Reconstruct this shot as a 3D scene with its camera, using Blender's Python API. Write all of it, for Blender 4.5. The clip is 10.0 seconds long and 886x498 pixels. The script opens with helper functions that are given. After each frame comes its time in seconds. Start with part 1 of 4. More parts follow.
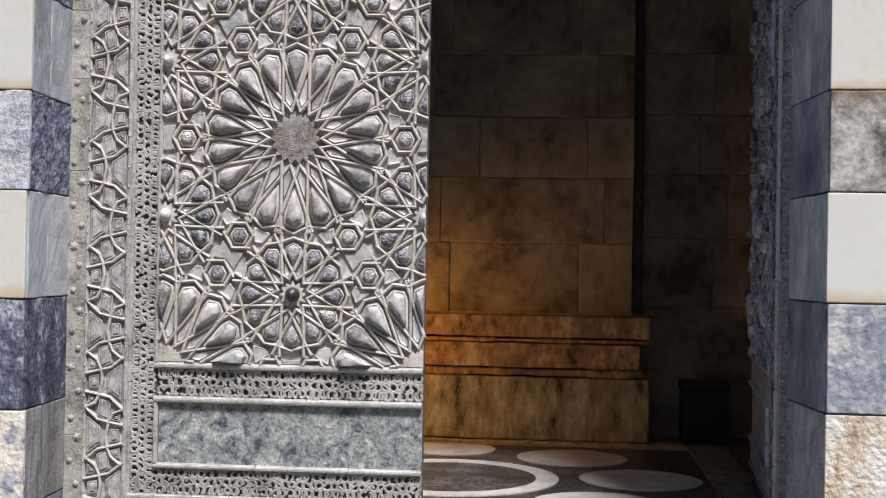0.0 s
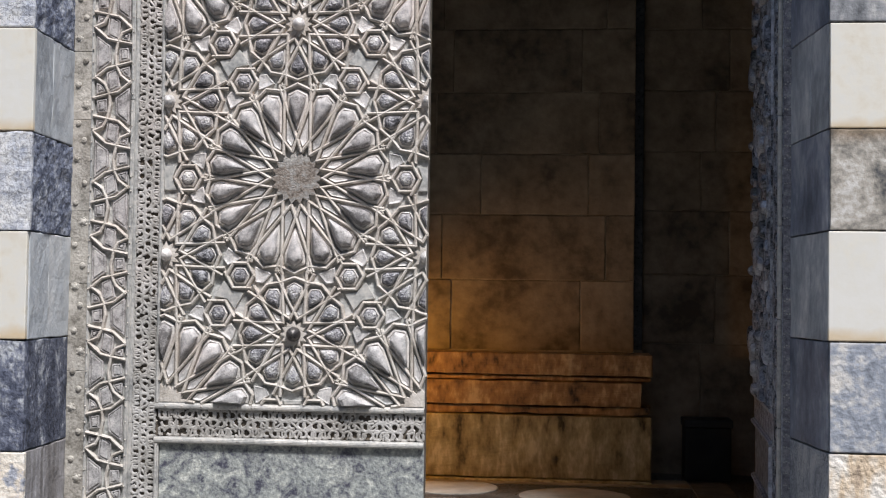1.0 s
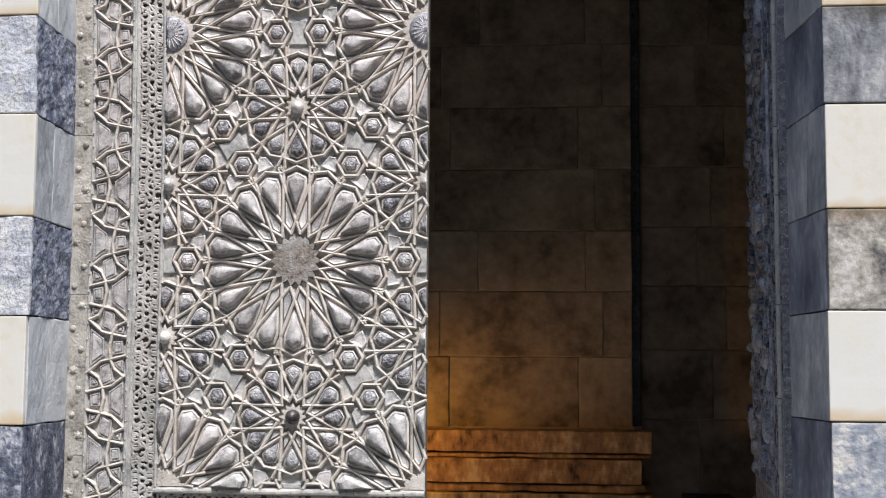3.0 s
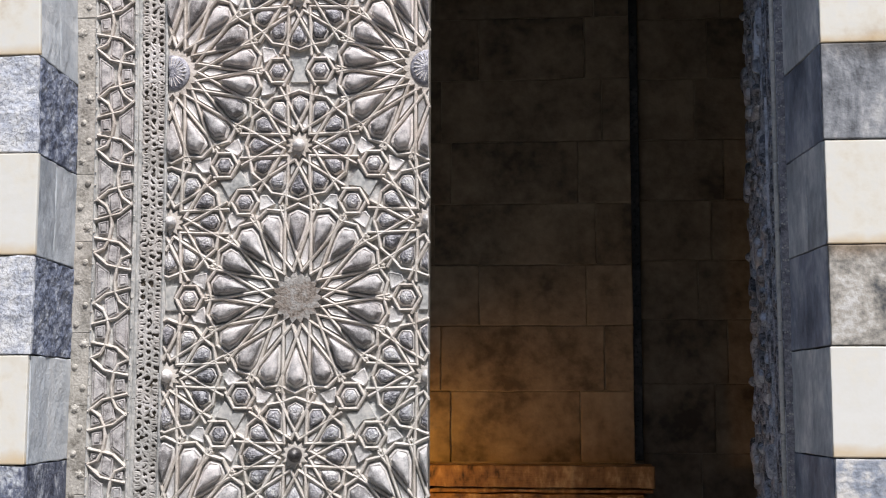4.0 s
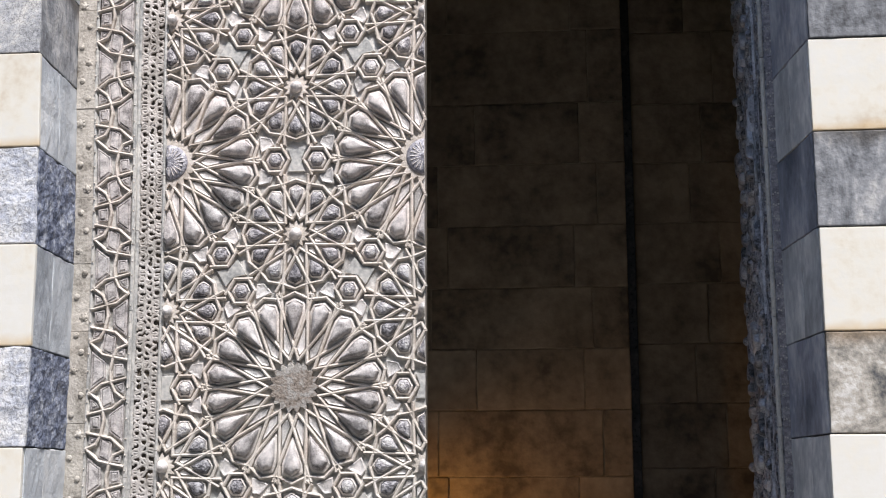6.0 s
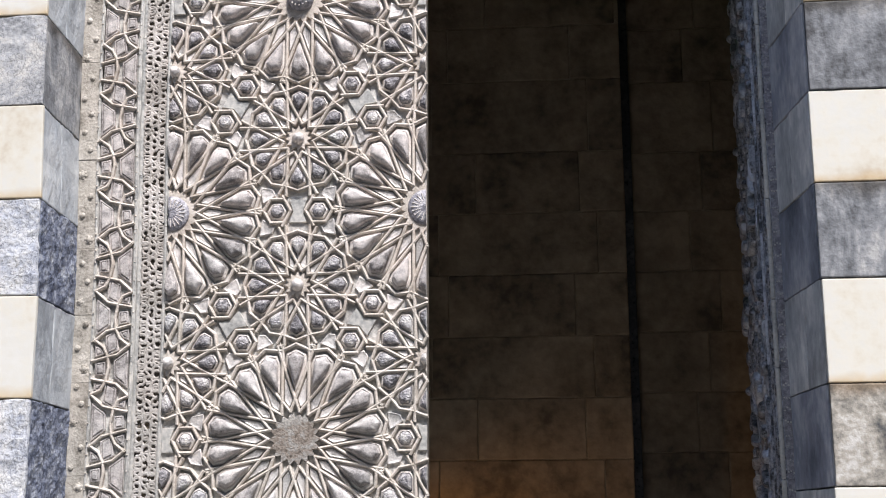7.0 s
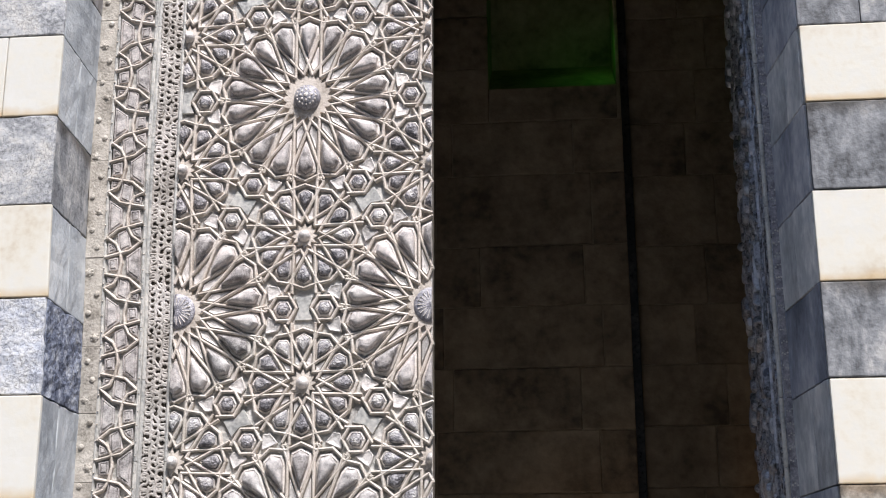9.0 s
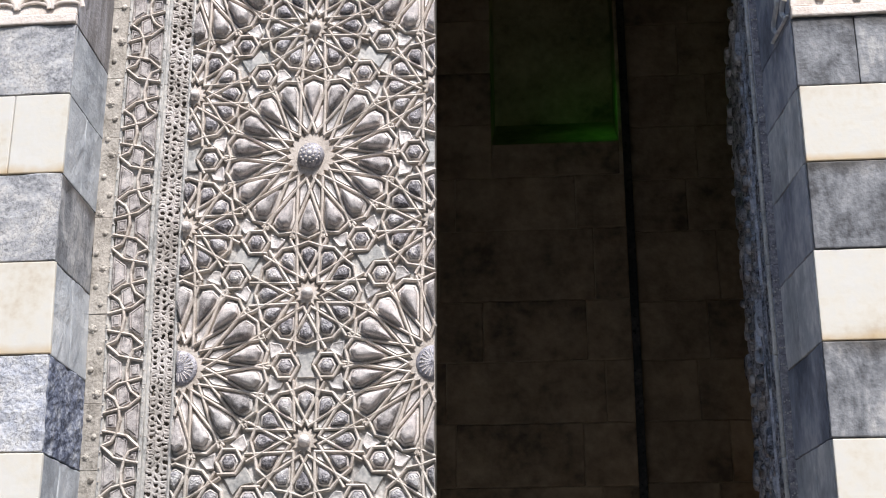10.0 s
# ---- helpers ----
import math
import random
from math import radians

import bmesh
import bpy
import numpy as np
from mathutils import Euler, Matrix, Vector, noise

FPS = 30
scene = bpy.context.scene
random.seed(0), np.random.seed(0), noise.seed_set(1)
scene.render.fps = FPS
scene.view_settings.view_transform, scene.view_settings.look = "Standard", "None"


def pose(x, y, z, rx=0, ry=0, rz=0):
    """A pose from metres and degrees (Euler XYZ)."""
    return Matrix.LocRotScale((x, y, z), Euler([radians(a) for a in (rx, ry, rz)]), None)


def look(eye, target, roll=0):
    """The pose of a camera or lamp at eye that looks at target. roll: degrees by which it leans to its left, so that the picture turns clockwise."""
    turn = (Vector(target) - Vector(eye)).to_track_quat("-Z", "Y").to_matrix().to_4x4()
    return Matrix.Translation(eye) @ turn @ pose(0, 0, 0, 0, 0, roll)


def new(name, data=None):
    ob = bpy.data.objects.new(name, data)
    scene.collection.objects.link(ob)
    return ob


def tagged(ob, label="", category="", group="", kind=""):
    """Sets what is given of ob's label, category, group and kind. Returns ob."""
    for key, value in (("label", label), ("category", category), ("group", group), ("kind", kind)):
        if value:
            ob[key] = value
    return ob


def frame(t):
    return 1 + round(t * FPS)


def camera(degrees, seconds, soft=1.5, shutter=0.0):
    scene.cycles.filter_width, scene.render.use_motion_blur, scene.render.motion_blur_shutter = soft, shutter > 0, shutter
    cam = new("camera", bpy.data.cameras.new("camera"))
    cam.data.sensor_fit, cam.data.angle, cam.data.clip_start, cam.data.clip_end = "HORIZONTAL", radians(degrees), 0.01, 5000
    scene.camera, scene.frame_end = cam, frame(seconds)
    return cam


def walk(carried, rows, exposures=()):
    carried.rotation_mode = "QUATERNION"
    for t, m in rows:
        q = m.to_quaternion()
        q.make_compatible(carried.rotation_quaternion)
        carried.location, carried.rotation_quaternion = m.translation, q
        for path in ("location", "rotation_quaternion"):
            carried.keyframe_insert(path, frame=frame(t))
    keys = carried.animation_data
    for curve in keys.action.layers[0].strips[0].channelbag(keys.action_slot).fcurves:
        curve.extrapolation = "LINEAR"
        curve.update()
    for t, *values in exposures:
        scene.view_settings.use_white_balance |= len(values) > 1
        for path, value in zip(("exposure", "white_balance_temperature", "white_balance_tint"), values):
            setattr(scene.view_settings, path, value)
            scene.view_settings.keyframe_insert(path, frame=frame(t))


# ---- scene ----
cam = camera(38.0, 10.0, soft=1.15)
PATH = [
    (0, (0.285, -5.778, 1.235), (0.1, -3.787, 1.257), 1.0),
    (0.5, (0.281, -5.785, 1.25), (0.096, -3.794, 1.296), 0.9),
    (1, (0.287, -5.777, 1.255), (0.099, -3.787, 1.331), 0.8),
    (1.5, (0.274, -5.781, 1.271), (0.09, -3.792, 1.375), 0.7),
    (2, (0.278, -5.789, 1.293), (0.093, -3.802, 1.422), 0.6),
    (2.5, (0.275, -5.786, 1.294), (0.092, -3.801, 1.453), 0.5),
    (4, (0.262, -5.797, 1.328), (0.082, -3.819, 1.561), 0.1),
    (4.5, (0.257, -5.799, 1.334), (0.079, -3.824, 1.596), -0.0),
    (5, (0.26, -5.801, 1.351), (0.086, -3.83, 1.64), -0.1),
    (5.5, (0.271, -5.804, 1.36), (0.096, -3.838, 1.68), -0.2),
    (7, (0.256, -5.802, 1.399), (0.084, -3.855, 1.821), -0.3),
    (7.5, (0.261, -5.811, 1.417), (0.087, -3.871, 1.871), -0.4),
    (8, (0.257, -5.812, 1.433), (0.084, -3.88, 1.918), -0.4),
    (8.5, (0.253, -5.813, 1.439), (0.079, -3.889, 1.958), -0.3),
    (9, (0.251, -5.818, 1.453), (0.076, -3.904, 2.004), -0.3),
    (9.5, (0.251, -5.83, 1.467), (0.075, -3.926, 2.054), -0.2),
    (10, (0.258, -5.842, 1.481), (0.08, -3.951, 2.107), -0.1),
]
walk(cam, [(t, look(eye, target, roll)) for t, eye, target, roll in PATH], [(0, 0.3, 6350, 9), (2.5, 0.44, 6350, 9), (5, 0.6, 6400, 10), (7.5, 0.7, 6450, 10), (10, 0.7, 6450, 10)])

# ---- light ----
SUN_DIR = Vector((0.5, -1.0, 2.0)).normalized()
world = bpy.data.worlds.new("sky")
scene.world = world
world.use_nodes = True
wn, wl = world.node_tree.nodes, world.node_tree.links
sky = wn.new("ShaderNodeTexSky")
sky.sky_type, sky.sun_disc = "NISHITA", False
sky.sun_elevation = math.asin(SUN_DIR.z)
sky.sun_rotation = math.atan2(SUN_DIR.x, SUN_DIR.y)
wl.new(sky.outputs[0], wn["Background"].inputs[0])
wn["Background"].inputs[1].default_value = 0.17
sun = new("sun", bpy.data.lights.new("sun", "SUN"))
sun.data.energy, sun.data.angle, sun.data.color = 5.0, radians(9), (1.0, 0.97, 0.968)
sun.matrix_world = look(SUN_DIR * 30, (0, 0, 0))


def lamp(name, at, energy, color, size):
    d = bpy.data.lights.new(name, "POINT")
    d.energy, d.color, d.shadow_soft_size = energy, color, size
    ob = new(name, d)
    ob.location = at
    return ob


warm = bpy.data.lights.new("warm_spot_lamp", "SPOT")
warm.energy, warm.color, warm.spot_size, warm.spot_blend, warm.shadow_soft_size = 19.0, (1.0, 0.46, 0.07), radians(150), 0.8, 0.06
new("warm_spot_lamp", warm).matrix_world = look((-1.15, 2.66, 0.98), (-0.4, 3.4, 0.5))
lamp("green_niche_lamp", (0.6, 3.52, 5.78), 0.2, (0.12, 1.0, 0.06), 0.1)


# ---- materials ----
def material(name, colours, scale, rough=(0.5, 0.8), metal=0.0, bump=0.3, bump_scale=None, streak=1.0, fine=None, island=0.0, spec=0.5, dist=0.01, warp=0.0, cracks=0.0, verdigris=0.0, stain=None):
    """Mottled surface: a colour ramp over noise at two scales, gloss that varies, and a relief."""
    m = bpy.data.materials.new(name)
    m.use_nodes = True
    n, l = m.node_tree.nodes, m.node_tree.links
    b = n["Principled BSDF"]
    b.inputs["Metallic"].default_value = metal
    b.inputs["Specular IOR Level"].default_value = spec
    tc = n.new("ShaderNodeTexCoord")
    info = n.new("ShaderNodeObjectInfo")
    geo = n.new("ShaderNodeNewGeometry")
    # world position, shifted by a random step for each object
    shift = n.new("ShaderNodeVectorMath")
    shift.operation = "MULTIPLY_ADD"
    shift.inputs[1].default_value = (1, 1, 1)
    rnd = n.new("ShaderNodeVectorMath")
    rnd.operation = "SCALE"
    rnd.inputs["Scale"].default_value = 17.0
    comb = n.new("ShaderNodeCombineXYZ")
    for i in range(3):
        l.new(info.outputs["Random"], comb.inputs[i])
    l.new(comb.outputs[0], rnd.inputs[0])
    l.new(geo.outputs["Position"], shift.inputs[0])
    l.new(rnd.outputs[0], shift.inputs[2])
    mp = n.new("ShaderNodeMapping")
    mp.inputs["Scale"].default_value = (1, 1, streak)
    l.new(shift.outputs[0], mp.inputs[0])
    big = n.new("ShaderNodeTexNoise")
    big.inputs["Scale"].default_value, big.inputs["Detail"].default_value, big.inputs["Roughness"].default_value = scale, 6, 0.62
    big.inputs["Distortion"].default_value = warp
    small = n.new("ShaderNodeTexNoise")
    small.inputs["Scale"].default_value, small.inputs["Detail"].default_value = scale * 9 if fine is None else fine, 5
    l.new(mp.outputs[0], big.inputs[0])
    l.new(mp.outputs[0], small.inputs[0])
    mix = n.new("ShaderNodeMath")
    mix.operation = "MULTIPLY_ADD"
    mix.inputs[1].default_value = 0.45
    l.new(small.outputs[0], mix.inputs[0])
    sub = n.new("ShaderNodeMath")
    sub.operation = "MULTIPLY_ADD"
    sub.inputs[1].default_value, sub.inputs[2].default_value = 0.9, -0.18
    l.new(big.outputs[0], sub.inputs[0])
    l.new(sub.outputs[0], mix.inputs[2])
    last = mix
    if island:
        add = n.new("ShaderNodeMath")
        add.operation = "MULTIPLY_ADD"
        add.inputs[1].default_value = island
        l.new(info.outputs["Random"], add.inputs[0])
        off = n.new("ShaderNodeMath")
        off.operation = "SUBTRACT"
        off.inputs[1].default_value = island / 2
        l.new(mix.outputs[0], off.inputs[0])
        l.new(off.outputs[0], add.inputs[2])
        last = add
    ramp = n.new("ShaderNodeValToRGB")
    e = ramp.color_ramp.elements
    lo, hi = 0.3, 0.68
    while len(e) < len(colours):
        e.new(0.5)
    for i, c in enumerate(colours):
        e[i].position = lo + (hi - lo) * i / (len(colours) - 1)
        e[i].color = (*c, 1)
    l.new(last.outputs[0], ramp.inputs[0])
    colour = ramp.outputs[0]
    if verdigris:
        # blue-green bloom in patches, thicker on the lower part of the metal
        cloud = n.new("ShaderNodeTexNoise")
        cloud.inputs["Scale"].default_value, cloud.inputs["Detail"].default_value = 3.2, 7
        l.new(geo.outputs["Position"], cloud.inputs[0])
        axis = n.new("ShaderNodeSeparateXYZ")
        l.new(geo.outputs["Position"], axis.inputs[0])
        fall = n.new("ShaderNodeMapRange")
        fall.inputs["From Min"].default_value, fall.inputs["From Max"].default_value = 0.4, 3.4
        fall.inputs["To Min"].default_value, fall.inputs["To Max"].default_value = 0.34, -0.02
        l.new(axis.outputs["Z"], fall.inputs[0])
        total = n.new("ShaderNodeMath")
        l.new(cloud.outputs[0], total.inputs[0])
        l.new(fall.outputs[0], total.inputs[1])
        mask = n.new("ShaderNodeMapRange")
        mask.inputs["From Min"].default_value, mask.inputs["From Max"].default_value = 0.5, 0.85
        mask.inputs["To Max"].default_value = verdigris
        l.new(total.outputs[0], mask.inputs[0])
        bloom = n.new("ShaderNodeMix")
        bloom.data_type, bloom.blend_type = "RGBA", "MULTIPLY"
        l.new(mask.outputs[0], bloom.inputs["Factor"])
        l.new(colour, bloom.inputs[6])
        bloom.inputs[7].default_value = (0.76, 0.88, 0.92, 1)
        colour = bloom.outputs[2]
    if stain:
        # an uneven stain along one edge of a block: (tint, "foot" or "head")
        tint, edge = stain
        along = n.new("ShaderNodeSeparateXYZ")
        l.new(tc.outputs["Generated"], along.inputs[0])
        reach = n.new("ShaderNodeTexNoise")
        reach.inputs["Scale"].default_value, reach.inputs["Detail"].default_value = 7.0, 6
        l.new(shift.outputs[0], reach.inputs[0])
        run = n.new("ShaderNodeMapRange")
        run.inputs["From Min"].default_value, run.inputs["From Max"].default_value = (0.0, 0.24) if edge == "foot" else (1.0, 0.62)
        l.new(along.outputs["Z"], run.inputs[0])
        rim = n.new("ShaderNodeMath")
        rim.operation = "SUBTRACT"
        l.new(reach.outputs[0], rim.inputs[0])
        l.new(run.outputs[0], rim.inputs[1])
        wet = n.new("ShaderNodeMapRange")
        wet.inputs["From Min"].default_value, wet.inputs["From Max"].default_value = 0.02, 0.42
        l.new(rim.outputs[0], wet.inputs[0])
        soak = n.new("ShaderNodeMix")
        soak.data_type, soak.blend_type = "RGBA", "MULTIPLY"
        l.new(wet.outputs[0], soak.inputs["Factor"])
        l.new(colour, soak.inputs[6])
        soak.inputs[7].default_value = (*tint, 1)
        colour = soak.outputs[2]
    if cracks:
        wob = n.new("ShaderNodeVectorMath")
        wob.operation = "MULTIPLY_ADD"
        wob.inputs[1].default_value = (0.35, 0.35, 0.35)
        l.new(small.outputs["Color"], wob.inputs[0])
        l.new(shift.outputs[0], wob.inputs[2])
        vor = n.new("ShaderNodeTexVoronoi")
        vor.feature = "DISTANCE_TO_EDGE"
        vor.inputs["Scale"].default_value = cracks
        l.new(wob.outputs[0], vor.inputs["Vector"])
        gap = n.new("ShaderNodeMapRange")
        gap.inputs["From Min"].default_value, gap.inputs["From Max"].default_value = 0.0, 0.05
        gap.inputs["To Min"].default_value, gap.inputs["To Max"].default_value = 0.3, 1.0
        l.new(vor.outputs["Distance"], gap.inputs[0])
        dark = n.new("ShaderNodeVectorMath")
        dark.operation = "SCALE"
        l.new(colour, dark.inputs[0])
        l.new(gap.outputs[0], dark.inputs["Scale"])
        colour = dark.outputs[0]
    l.new(colour, b.inputs["Base Color"])
    rr = n.new("ShaderNodeMapRange")
    rr.inputs["From Min"].default_value, rr.inputs["From Max"].default_value = 0.35, 0.65
    rr.inputs["To Min"].default_value, rr.inputs["To Max"].default_value = rough
    l.new(small.outputs[0], rr.inputs[0])
    l.new(rr.outputs[0], b.inputs["Roughness"])
    if bump:
        bt = n.new("ShaderNodeTexNoise")
        bt.inputs["Scale"].default_value, bt.inputs["Detail"].default_value = bump_scale or scale * 12, 6
        l.new(shift.outputs[0], bt.inputs[0])
        bp = n.new("ShaderNodeBump")
        bp.inputs["Strength"].default_value, bp.inputs["Distance"].default_value = bump, dist
        l.new(bt.outputs[0], bp.inputs["Height"])
        l.new(bp.outputs[0], b.inputs["Normal"])
    return m


M_RIB = material("worn_bronze_ribs", [(0.310, 0.264, 0.223), (0.525, 0.461, 0.400), (0.636, 0.570, 0.514)], 9, (0.6, 0.8), 0.06, 0.35, 110, spec=0.3, fine=120, verdigris=0.4)
M_BOSS = material("bronze_bosses", [(0.175, 0.157, 0.151), (0.423, 0.387, 0.370), (0.635, 0.574, 0.541)], 26, (0.6, 0.8), 0.08, 0.35, 170, island=0.22, fine=150, spec=0.3, verdigris=0.4)
M_GROUND = material("bronze_ground_plate", [(0.185, 0.173, 0.161), (0.437, 0.415, 0.386), (0.706, 0.664, 0.622)], 8, (0.45, 0.7), 0.25, 0.35, 120, verdigris=0.4)
M_RIM = material("pale_bronze_rims", [(0.328, 0.293, 0.269), (0.587, 0.530, 0.488), (0.727, 0.661, 0.614)], 12, (0.5, 0.7), 0.12, 0.35, 130, verdigris=0.4)
M_SCROLL = material("brown_bronze_scrollwork", [(0.197, 0.174, 0.151), (0.433, 0.393, 0.356), (0.610, 0.557, 0.522)], 5, (0.45, 0.65), 0.25, 0.2, 100, verdigris=0.4)
M_CROWN = material("engraved_purple_grey_crowns", [(0.09, 0.083, 0.09), (0.36, 0.335, 0.34), (0.62, 0.58, 0.545)], 32, (0.45, 0.65), 0.25, 0.8, 120, island=0.2, fine=110, dist=0.015, verdigris=0.4)
M_SIDE = material("purple_grey_disc", [(0.12, 0.115, 0.13), (0.26, 0.25, 0.275), (0.46, 0.44, 0.44)], 40, (0.4, 0.6), 0.3, 0.5, 150)
M_KITE = material("grey_bronze_kites", [(0.307, 0.287, 0.270), (0.572, 0.527, 0.497), (0.753, 0.684, 0.638)], 12, (0.4, 0.6), 0.25, 0.3, 140, island=0.2, verdigris=0.4)
M_PANEL = material("mottled_bronze_panel", [(0.06, 0.057, 0.085), (0.16, 0.16, 0.175), (0.29, 0.295, 0.28), (0.40, 0.40, 0.37), (0.62, 0.60, 0.54)], 11, (0.45, 0.7), 0.2, 0.5, 60, warp=1.6, fine=95, verdigris=0.3)
M_EDGE = material("tarnished_edge_strip", [(0.16, 0.14, 0.115), (0.38, 0.345, 0.30), (0.54, 0.49, 0.435)], 9, (0.5, 0.75), 0.15, 0.4, 80, verdigris=0.25)
M_BAR = material("grey_bronze_moulding", [(0.26, 0.26, 0.25), (0.49, 0.475, 0.445), (0.66, 0.62, 0.56)], 8, (0.4, 0.6), 0.3, 0.2, 90)
M_HOLE = material("brown_stained_backing", [(0.055, 0.045, 0.034), (0.12, 0.10, 0.08), (0.2, 0.155, 0.105)], 12, (0.7, 0.9), 0.0, 0.3)
# door bronze in darker, bluer tones that stand in for the open leaf's shade
M_SHADED_LEAF = material("shaded_leaf_bronze", [(0.06, 0.063, 0.072), (0.38, 0.395, 0.44), (0.66, 0.675, 0.72)], 20, (0.32, 0.55), 0.35, 0.4, 120, fine=90, island=0.25)
M_KNOB = material("polished_dark_knob", [(0.02, 0.018, 0.018), (0.055, 0.05, 0.05), (0.13, 0.12, 0.11)], 30, (0.25, 0.45), 0.5, 0.25, 200)
M_PLATE = material("bare_scraped_plate", [(0.10, 0.08, 0.066), (0.22, 0.182, 0.15), (0.27, 0.255, 0.235), (0.40, 0.37, 0.33)], 13, (0.55, 0.75), 0.1, 0.5, 90, fine=80, warp=0.8)

M_WHITE = material("cream_limestone", [(0.518, 0.453, 0.360), (0.576, 0.530, 0.444), (0.605, 0.573, 0.501), (0.595, 0.573, 0.519), (0.605, 0.587, 0.543)], 1.8, (0.7, 0.9), 0, 0.04, 60, fine=25, island=0.12, stain=((0.88, 0.74, 0.56), "foot"))
M_DARK = material("weathered_dark_stone", [(0.10, 0.11, 0.13), (0.25, 0.27, 0.31), (0.55, 0.52, 0.48)], 5, (0.7, 0.9), 0, 0.6, 45, fine=30, island=0.15, warp=0.9)
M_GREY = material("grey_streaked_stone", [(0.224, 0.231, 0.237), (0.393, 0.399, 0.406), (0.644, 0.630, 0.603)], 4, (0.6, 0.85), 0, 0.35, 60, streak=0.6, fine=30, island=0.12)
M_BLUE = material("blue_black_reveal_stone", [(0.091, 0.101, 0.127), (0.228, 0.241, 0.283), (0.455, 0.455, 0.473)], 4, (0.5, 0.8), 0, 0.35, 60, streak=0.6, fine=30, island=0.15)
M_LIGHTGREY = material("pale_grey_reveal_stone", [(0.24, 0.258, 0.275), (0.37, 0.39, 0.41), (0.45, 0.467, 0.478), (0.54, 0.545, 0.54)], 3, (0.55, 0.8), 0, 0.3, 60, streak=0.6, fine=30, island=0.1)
M_NAVY = material("blue_black_rough_stone", [(0.016, 0.018, 0.028), (0.055, 0.062, 0.09), (0.12, 0.13, 0.17), (0.40, 0.41, 0.43)], 12, (0.6, 0.85), 0, 0.8, 45, fine=60, dist=0.012, spec=0.25, streak=0.6)
M_PALE = material("pale_mottled_grey_stone", [(0.142, 0.147, 0.159), (0.385, 0.385, 0.393), (0.569, 0.544, 0.510)], 5, (0.7, 0.9), 0, 0.35, 45, fine=60, island=0.1, warp=0.9, cracks=6.0)
M_ROUGHBLUE = material("rough_broken_blue_stone", [(0.14, 0.155, 0.21), (0.40, 0.415, 0.465), (0.52, 0.52, 0.535), (0.60, 0.585, 0.56)], 7, (0.7, 0.9), 0, 0.6, 45, fine=45, dist=0.012, spec=0.2, cracks=6.0)
M_SLATE = material("slate_grey_stone", [(0.043, 0.043, 0.047), (0.129, 0.133, 0.142), (0.215, 0.219, 0.228), (0.361, 0.353, 0.344)], 4.5, (0.65, 0.9), 0, 0.35, 60, streak=0.5, fine=38, island=0.15, warp=1.4, stain=((0.42, 0.38, 0.34), "head"))
M_BEIGE = material("stained_beige_grey_stone", [(0.06, 0.06, 0.062), (0.20, 0.185, 0.16), (0.36, 0.33, 0.285), (0.52, 0.50, 0.47)], 6, (0.65, 0.9), 0, 0.3, 70, fine=45, warp=1.2, stain=((0.6, 0.5, 0.4), "head"))
M_PEEL = material("peeling_cream_and_grey_stone", [(0.16, 0.17, 0.2), (0.36, 0.37, 0.41), (0.66, 0.58, 0.48), (0.75, 0.70, 0.62), (0.75, 0.71, 0.64)], 7, (0.7, 0.9), 0, 0.5, 40, fine=30, dist=0.02)
M_OCHRE = material("cream_stone_with_ochre_streaks", [(0.26, 0.2, 0.15), (0.56, 0.44, 0.31), (0.66, 0.61, 0.54), (0.72, 0.68, 0.63)], 5, (0.7, 0.9), 0, 0.7, 40, streak=0.35, fine=28, dist=0.02)
M_BROWN = material("brown_grey_streaked_slab", [(0.09, 0.085, 0.085), (0.2, 0.185, 0.18), (0.38, 0.37, 0.38)], 5, (0.6, 0.85), 0, 0.4, 50, streak=0.15, fine=30)
COURSE = {-1: {2: M_NAVY, 4: M_ROUGHBLUE, 6: M_ROUGHBLUE, 8: M_PALE, 10: M_PALE}, 1: {2: M_DARK, 4: M_BEIGE, 6: M_SLATE, 8: M_SLATE, 10: M_SLATE}}
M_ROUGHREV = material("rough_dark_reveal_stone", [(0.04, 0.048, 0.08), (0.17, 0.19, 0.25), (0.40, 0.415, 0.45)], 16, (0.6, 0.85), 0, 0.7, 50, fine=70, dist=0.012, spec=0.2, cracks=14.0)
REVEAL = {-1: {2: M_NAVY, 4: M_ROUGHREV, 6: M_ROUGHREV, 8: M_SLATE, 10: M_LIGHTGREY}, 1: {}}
M_PINK = material("pinkish_carved_limestone", [(0.58, 0.48, 0.41), (0.69, 0.61, 0.54), (0.76, 0.71, 0.66)], 7, (0.7, 0.9), 0, 0.3)
M_MORTAR = material("old_mortar", [(0.16, 0.13, 0.10), (0.26, 0.22, 0.18), (0.4, 0.35, 0.28)], 20, (0.8, 0.95), 0, 0.6)
M_JOINT = material("pale_inner_mortar", [(0.225, 0.180, 0.120), (0.375, 0.307, 0.210), (0.465, 0.390, 0.285)], 6, (0.8, 0.95), 0, 0.5)
M_INNER = material("brown_inner_stone", [(0.13, 0.098, 0.066), (0.32, 0.25, 0.17), (0.46, 0.365, 0.25)], 2.4, (0.6, 0.85), 0, 0.5, 30, fine=14, island=0.09, warp=0.0)
M_BASE = material("yellowed_plaster_base", [(0.05, 0.038, 0.02), (0.30, 0.235, 0.115), (0.48, 0.39, 0.21), (0.72, 0.62, 0.40)], 7, (0.6, 0.85), 0, 0.35, 45, streak=0.4, fine=30)
M_BENCH = material("stained_bench_marble", [(0.035, 0.02, 0.011), (0.28, 0.15, 0.06), (0.42, 0.24, 0.10), (0.66, 0.46, 0.24)], 5, (0.5, 0.75), 0, 0.5, 35, streak=0.5, fine=20, island=0.15)
